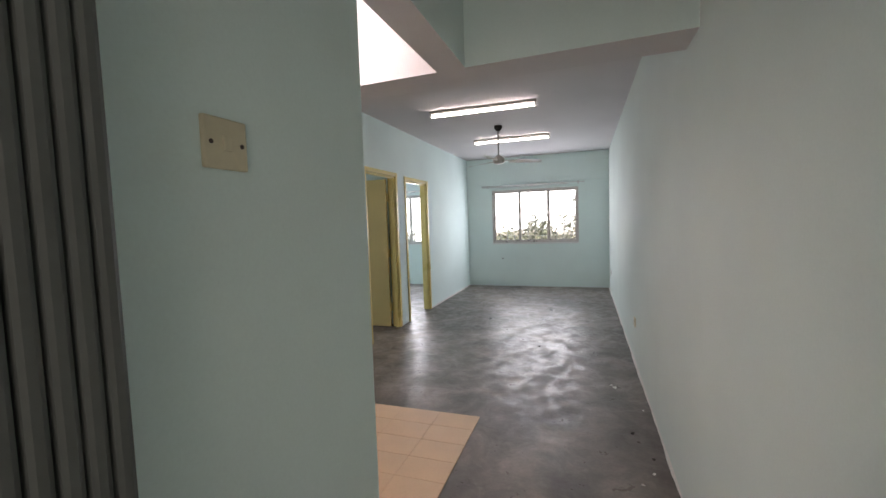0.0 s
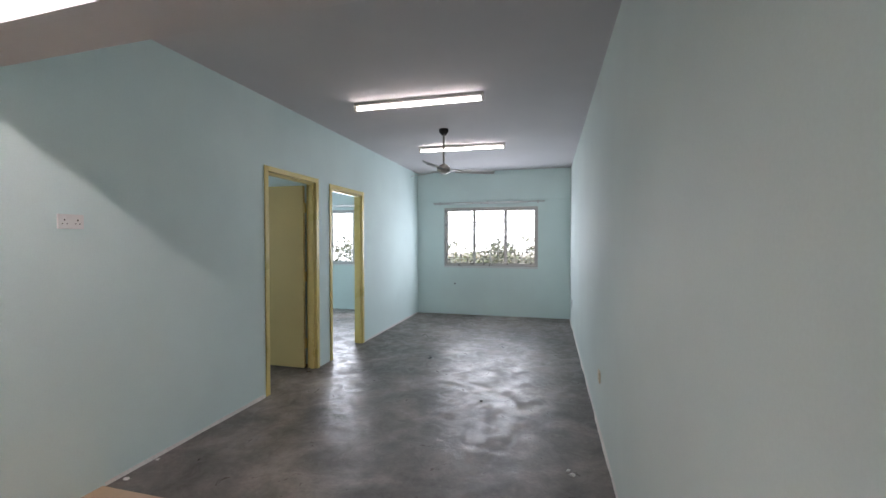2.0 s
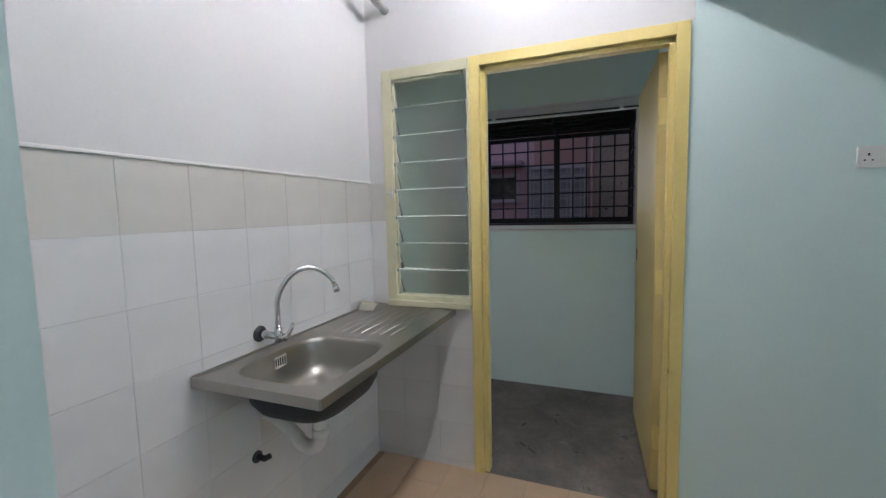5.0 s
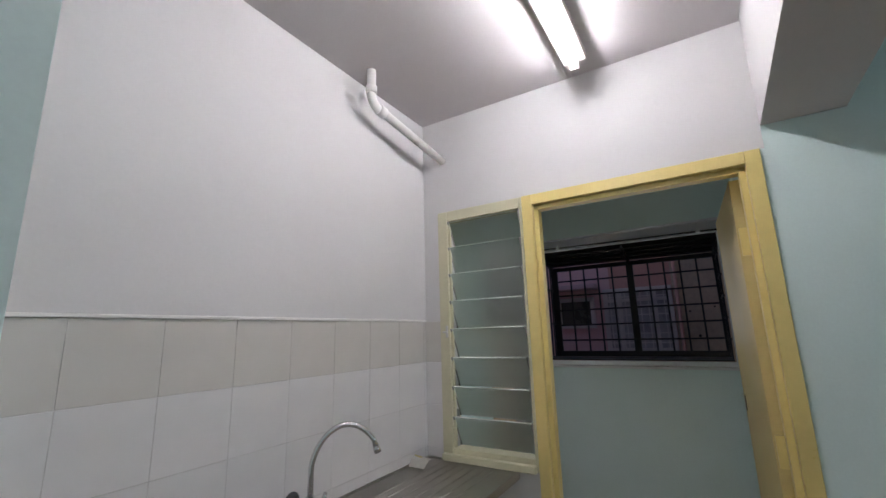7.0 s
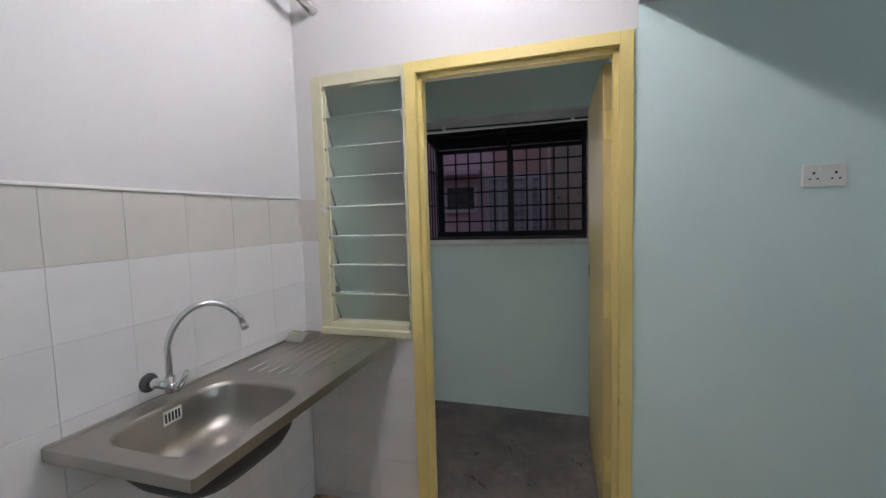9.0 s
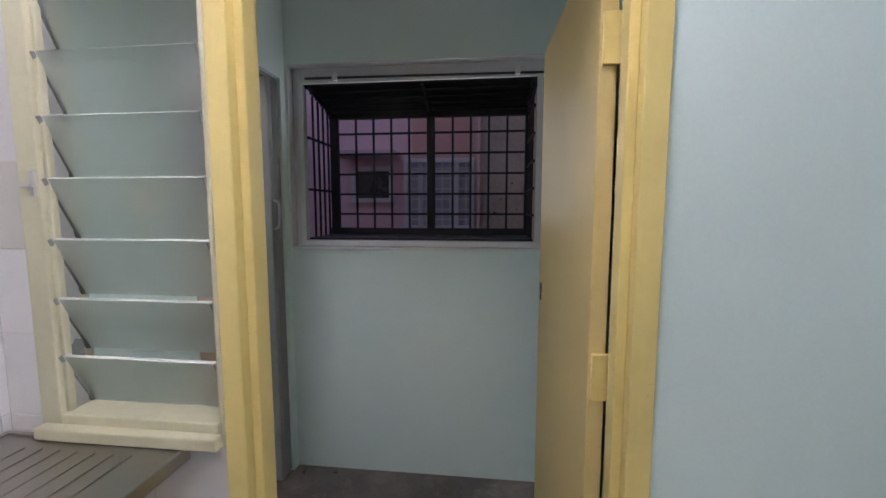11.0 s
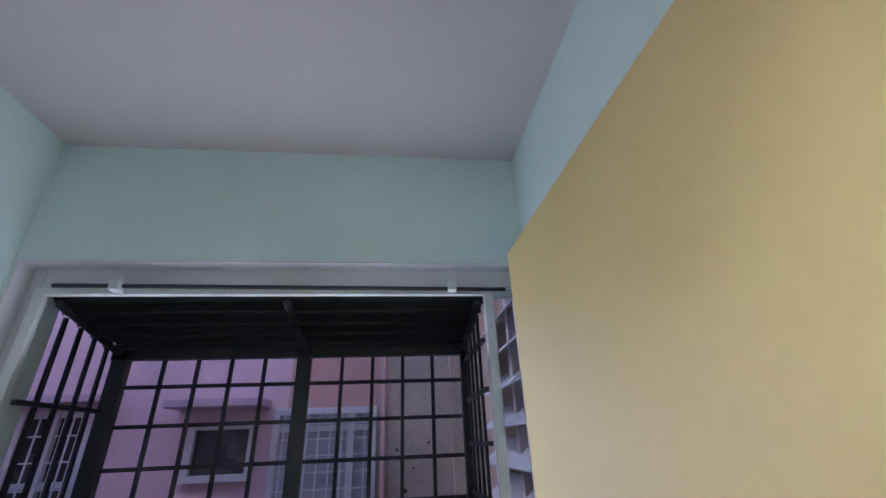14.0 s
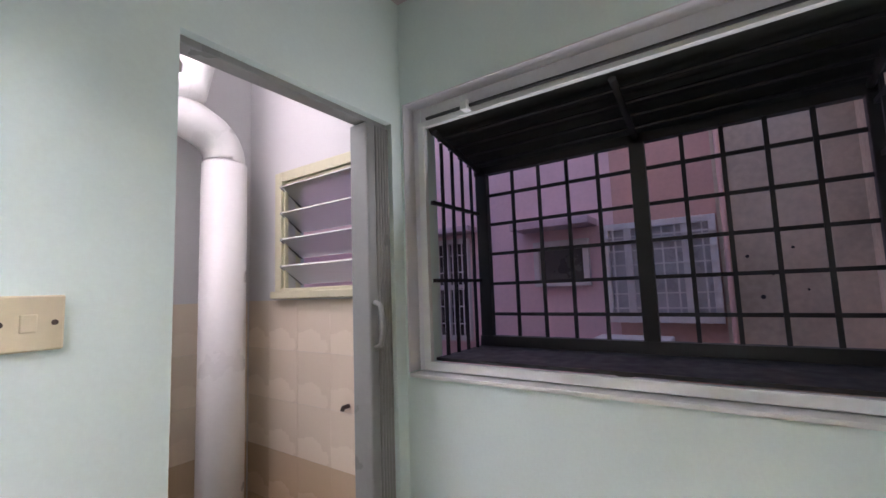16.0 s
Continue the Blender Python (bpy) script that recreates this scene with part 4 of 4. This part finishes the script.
# ---- far view beyond the living room ----
HAZE = material("bright_haze", (0.9, 0.92, 0.95), 1.0, vary=0.0, bump=0, emit=((0.93, 0.97, 1.0), 1.5))
structure(boxes("backdrop", [(-90, 90, 70, 70.2, -6, 45)], HAZE), "bright hazy sky in the distance", "backdrop")
def tree(name, x, y, h, seed):
    rng = random.Random(seed)
    root = empty(name, (x, y, -6))
    bm = bmesh.new()
    add_tube(bm, [(x, y, -6), (x + 0.1, y, -6 + h * 0.3), (x + 0.05, y + 0.1, -6 + h * 0.7)], [0.22, 0.16, 0.06], 8)
    for k in range(6):
        a = rng.uniform(0, 6.28)
        z = -6 + h * rng.uniform(0.3, 0.6)
        add_tube(bm, [(x, y, z), (x + math.cos(a) * h * 0.22, y + math.sin(a) * h * 0.22, z + h * 0.2)], [0.08, 0.02], 6)
    held(finish(bm, "trunk", BARK), root)
    verts, faces = [], []
    blobs = [(rng.gauss(0, h * 0.15), rng.gauss(0, h * 0.15), h * rng.uniform(0.45, 1.0), h * rng.uniform(0.06, 0.13)) for _ in range(16)]
    for i in range(1400):
        bx, by, bz, br = rng.choice(blobs)
        d = Vector((rng.gauss(0, 1), rng.gauss(0, 1), rng.gauss(0, 0.8))) * br * 0.8
        c = Vector((x + bx, y + by, -6 + bz)) + d
        u = Vector((rng.gauss(0, 1), rng.gauss(0, 1), rng.gauss(0, 1))).normalized()
        v = u.orthogonal().normalized()
        s = rng.uniform(0.10, 0.22)
        k = len(verts)
        verts += [c + u * s, c + v * s * 0.5, c - u * s, c - v * s * 0.5]
        faces.append((k, k + 1, k + 2, k + 3))
    me = bpy.data.meshes.new("leaves")
    me.from_pydata([tuple(p) for p in verts], [], faces)
    me.materials.append(FOLIAGE)
    held(tagged(new("leaves", me), kind="stuff"), root)
    return root


for k, (x, y, h) in enumerate(((-3.5, 27, 6.9), (-0.8, 29, 7.4), (1.5, 26, 7.0), (4.5, 31, 7.6), (-9.0, 30, 7.2), (-13, 27, 7.0))):
    tagged(tree("tree", x, y, h, 10 + k), "leafy green tree beyond the window", "tree", "trees beyond the window")
house = empty("house", (-6, 42, -6))
held(boxes("wall", [(-12, -1, 40, 46, -6, -0.2)], PALE), house)
held(boxes("roof", [(-12.4, -0.6, 39.6, 46.4, -0.2, 0.1)], PALE), house)
for x in (-10.5, -8, -5.5, -3):
    held(boxes("window", [(x, x + 1.2, 39.95, 40.02, -2.6, -1.2)], PANE_DARK), house)
tagged(house, "pale low house beyond the trees", "house")

# ---- crumbs and chips on the floor ----
rng = random.Random(4)


def crumb(name, x, y, size, mat):
    bm = bmesh.new()
    bmesh.ops.create_icosphere(bm, subdivisions=1, radius=size)
    for v in bm.verts:
        v.co *= rng.uniform(0.6, 1.25)
        v.co.z = max(-size * 0.3, v.co.z * 0.5)
    bmesh.ops.rotate(bm, cent=(0, 0, 0), matrix=Matrix.Rotation(rng.uniform(0, 6), 3, "Z"), verts=bm.verts)
    bmesh.ops.translate(bm, vec=(x, y, size * 0.3), verts=bm.verts)
    return finish(bm, name, mat)


for x, y, s in ((-0.445, 4.48, 0.016), (0.334, 2.733, 0.014), (0.42, 2.45, 0.012)):
    tagged(crumb("debris", x, y, s, DEBRIS), "dark crumb of rubbish on the cement floor", "debris", "crumbs on the floor")
for x, y, s in ((0.27, 3.48, 0.02), (0.25, 3.53, 0.014), (0.33, 2.18, 0.012), (0.40, 2.3, 0.010), (0.45, 1.95, 0.022), (0.44, 3.1, 0.010), (-2.30, 2.78, 0.018), (-2.32, 3.0, 0.012)):
    tagged(crumb("plaster_chip", x, y, s, CHIP), "white plaster chip on the cement floor", "debris", "plaster chips on the floor")
# ragged plaster edge where the walls meet the floor
bm = bmesh.new()
for x, sx, ya, yb in ((XR, -1, 0.1, YF), (XL, 1, 2.70, 4.1), (XL, 1, 6.16, YF)):
    y, last = ya, None
    while y < yb:
        w = 0.004 + 0.010 * max(0.0, noise.noise(Vector((x, y * 3.1, 0))) + 0.25) + rng.uniform(0, 0.003)
        row = [bm.verts.new((x, y, 0.012 + w)), bm.verts.new((x + sx * w, y, 0.0005))]
        if last:
            bm.faces.new((last[0], last[1], row[1], row[0]))
        last, y = row, y + 0.06
structure(finish(bm, "trim", CHIP), "ragged whitish plaster edge along the floor", "trim")
bm = bmesh.new()
add_tube(bm, [(-1.62, YF - 0.003, 0.59), (-1.62, YF + 0.001, 0.59)], 0.014, 10)
structure(finish(bm, "wall_hole", DARK), "small dark drilled hole in the wall", "hole")


# ---- tiles, last ----
def tile_mesh(w, h, d, mat):
    bm = bmesh.new()
    add_box(bm, -w / 2, w / 2, -d, 0, -h / 2, h / 2, bevel=0.0012)
    bmesh.ops.recalc_face_normals(bm, faces=bm.faces)
    me = bpy.data.meshes.new("tile")
    bm.to_mesh(me)
    bm.free()
    me.materials.append(mat)
    return me


def tile_wall(owner, m, x0, x1, z0, z1, w, h, offset, pick, d=0.008, gap=0.0012):
    """Tiles on a wall whose own frame is m: x across, z up, -y to the room."""
    meshes = {}
    zs = [z1 - h * i for i in range(int((z1 - z0) / h) + 2)]
    for top in zs:
        bottom = max(top - h, z0)
        if top - bottom < 0.01:
            continue
        k = math.ceil((x0 - offset) / w - 1)
        while offset + k * w < x1:
            a, b = max(x0, offset + k * w), min(x1, offset + (k + 1) * w)
            k += 1
            if b - a < 0.01:
                continue
            mat = pick((top + bottom) / 2)
            key = (round(b - a, 3), round(top - bottom, 3), mat.name)
            if key not in meshes:
                meshes[key] = tile_mesh(b - a - gap, top - bottom - gap, d, mat)
            ob = new("tile", meshes[key])
            ob.parent = owner
            ob.matrix_local = m @ pose((a + b) / 2, random.uniform(-0.0006, 0.0), (top + bottom) / 2)
    return owner


wall_sink = bpy.data.objects["wall_sink"]
tile_wall(wall_sink, pose(0, 0.437, 0, 0, 0, 180), 0.68, 2.36, 0.0, 1.523, 0.207, 0.204, 0.061, lambda z: TILE_TOP if z > 1.32 else TILE)
tile_wall(wall_left, pose(XL, 0, 0, 0, 0, 90), 0.447, 1.03, 0.0, 0.862, 0.207, 0.204, 0.41, lambda z: TILE, d=0.0025)
tile_wall(wall_left, pose(XL, 0, 0, 0, 0, 90), 0.447, 0.54, 0.87, 1.523, 0.207, 0.204, 0.41, lambda z: TILE_TOP if z > 1.32 else TILE, d=0.0025)
tile_wall(bpy.data.objects["wall_bath_west"], pose(XW, 0, 0, 0, 0, 90), -0.36, 0.48, 0.0, 1.46, 0.2, 0.209, 0.0, lambda z: TILE_BATH if z > 0.85 else TILE_BATH_LOW, d=0.002, gap=0.0006)
tile_wall(bpy.data.objects["wall_bath_south"], pose(0, -0.36, 0, 0, 0, 180), 2.46, 3.55, 0.0, 1.46, 0.2, 0.209, 0.0, lambda z: TILE_BATH if z > 0.85 else TILE_BATH_LOW, d=0.002, gap=0.0006)
kitchen_floor = structure(boxes("floor_kitchen", [(XL, -0.685, 0.447, 2.69, 0.0, 0.003)], FLOOR_GROUT), "tan tiled kitchen floor", "floor")
bm = bmesh.new()
add_box(bm, -0.1488, 0.1488, -0.0988, 0.0988, 0.003, 0.008, bevel=0.001)
bmesh.ops.recalc_face_normals(bm, faces=bm.faces)
plank = bpy.data.meshes.new("floor_tile")
bm.to_mesh(plank)
bm.free()
plank.materials.append(FLOOR_TILE)
for j in range(11):
    for i in range(6):
        x = -0.685 - 0.15 - 0.3 * i
        if x - 0.15 < XL - 0.14:
            continue
        ob = new("floor_tile", plank)
        ob.parent = kitchen_floor
        w = min(1.0, (x + 0.15 - XL) / 0.3)
        ob.matrix_local = pose(x + 0.15 - 0.15 * w, 2.69 - 0.1 - 0.2 * j, 0) @ Matrix.Diagonal((w, 1, 1, 1))
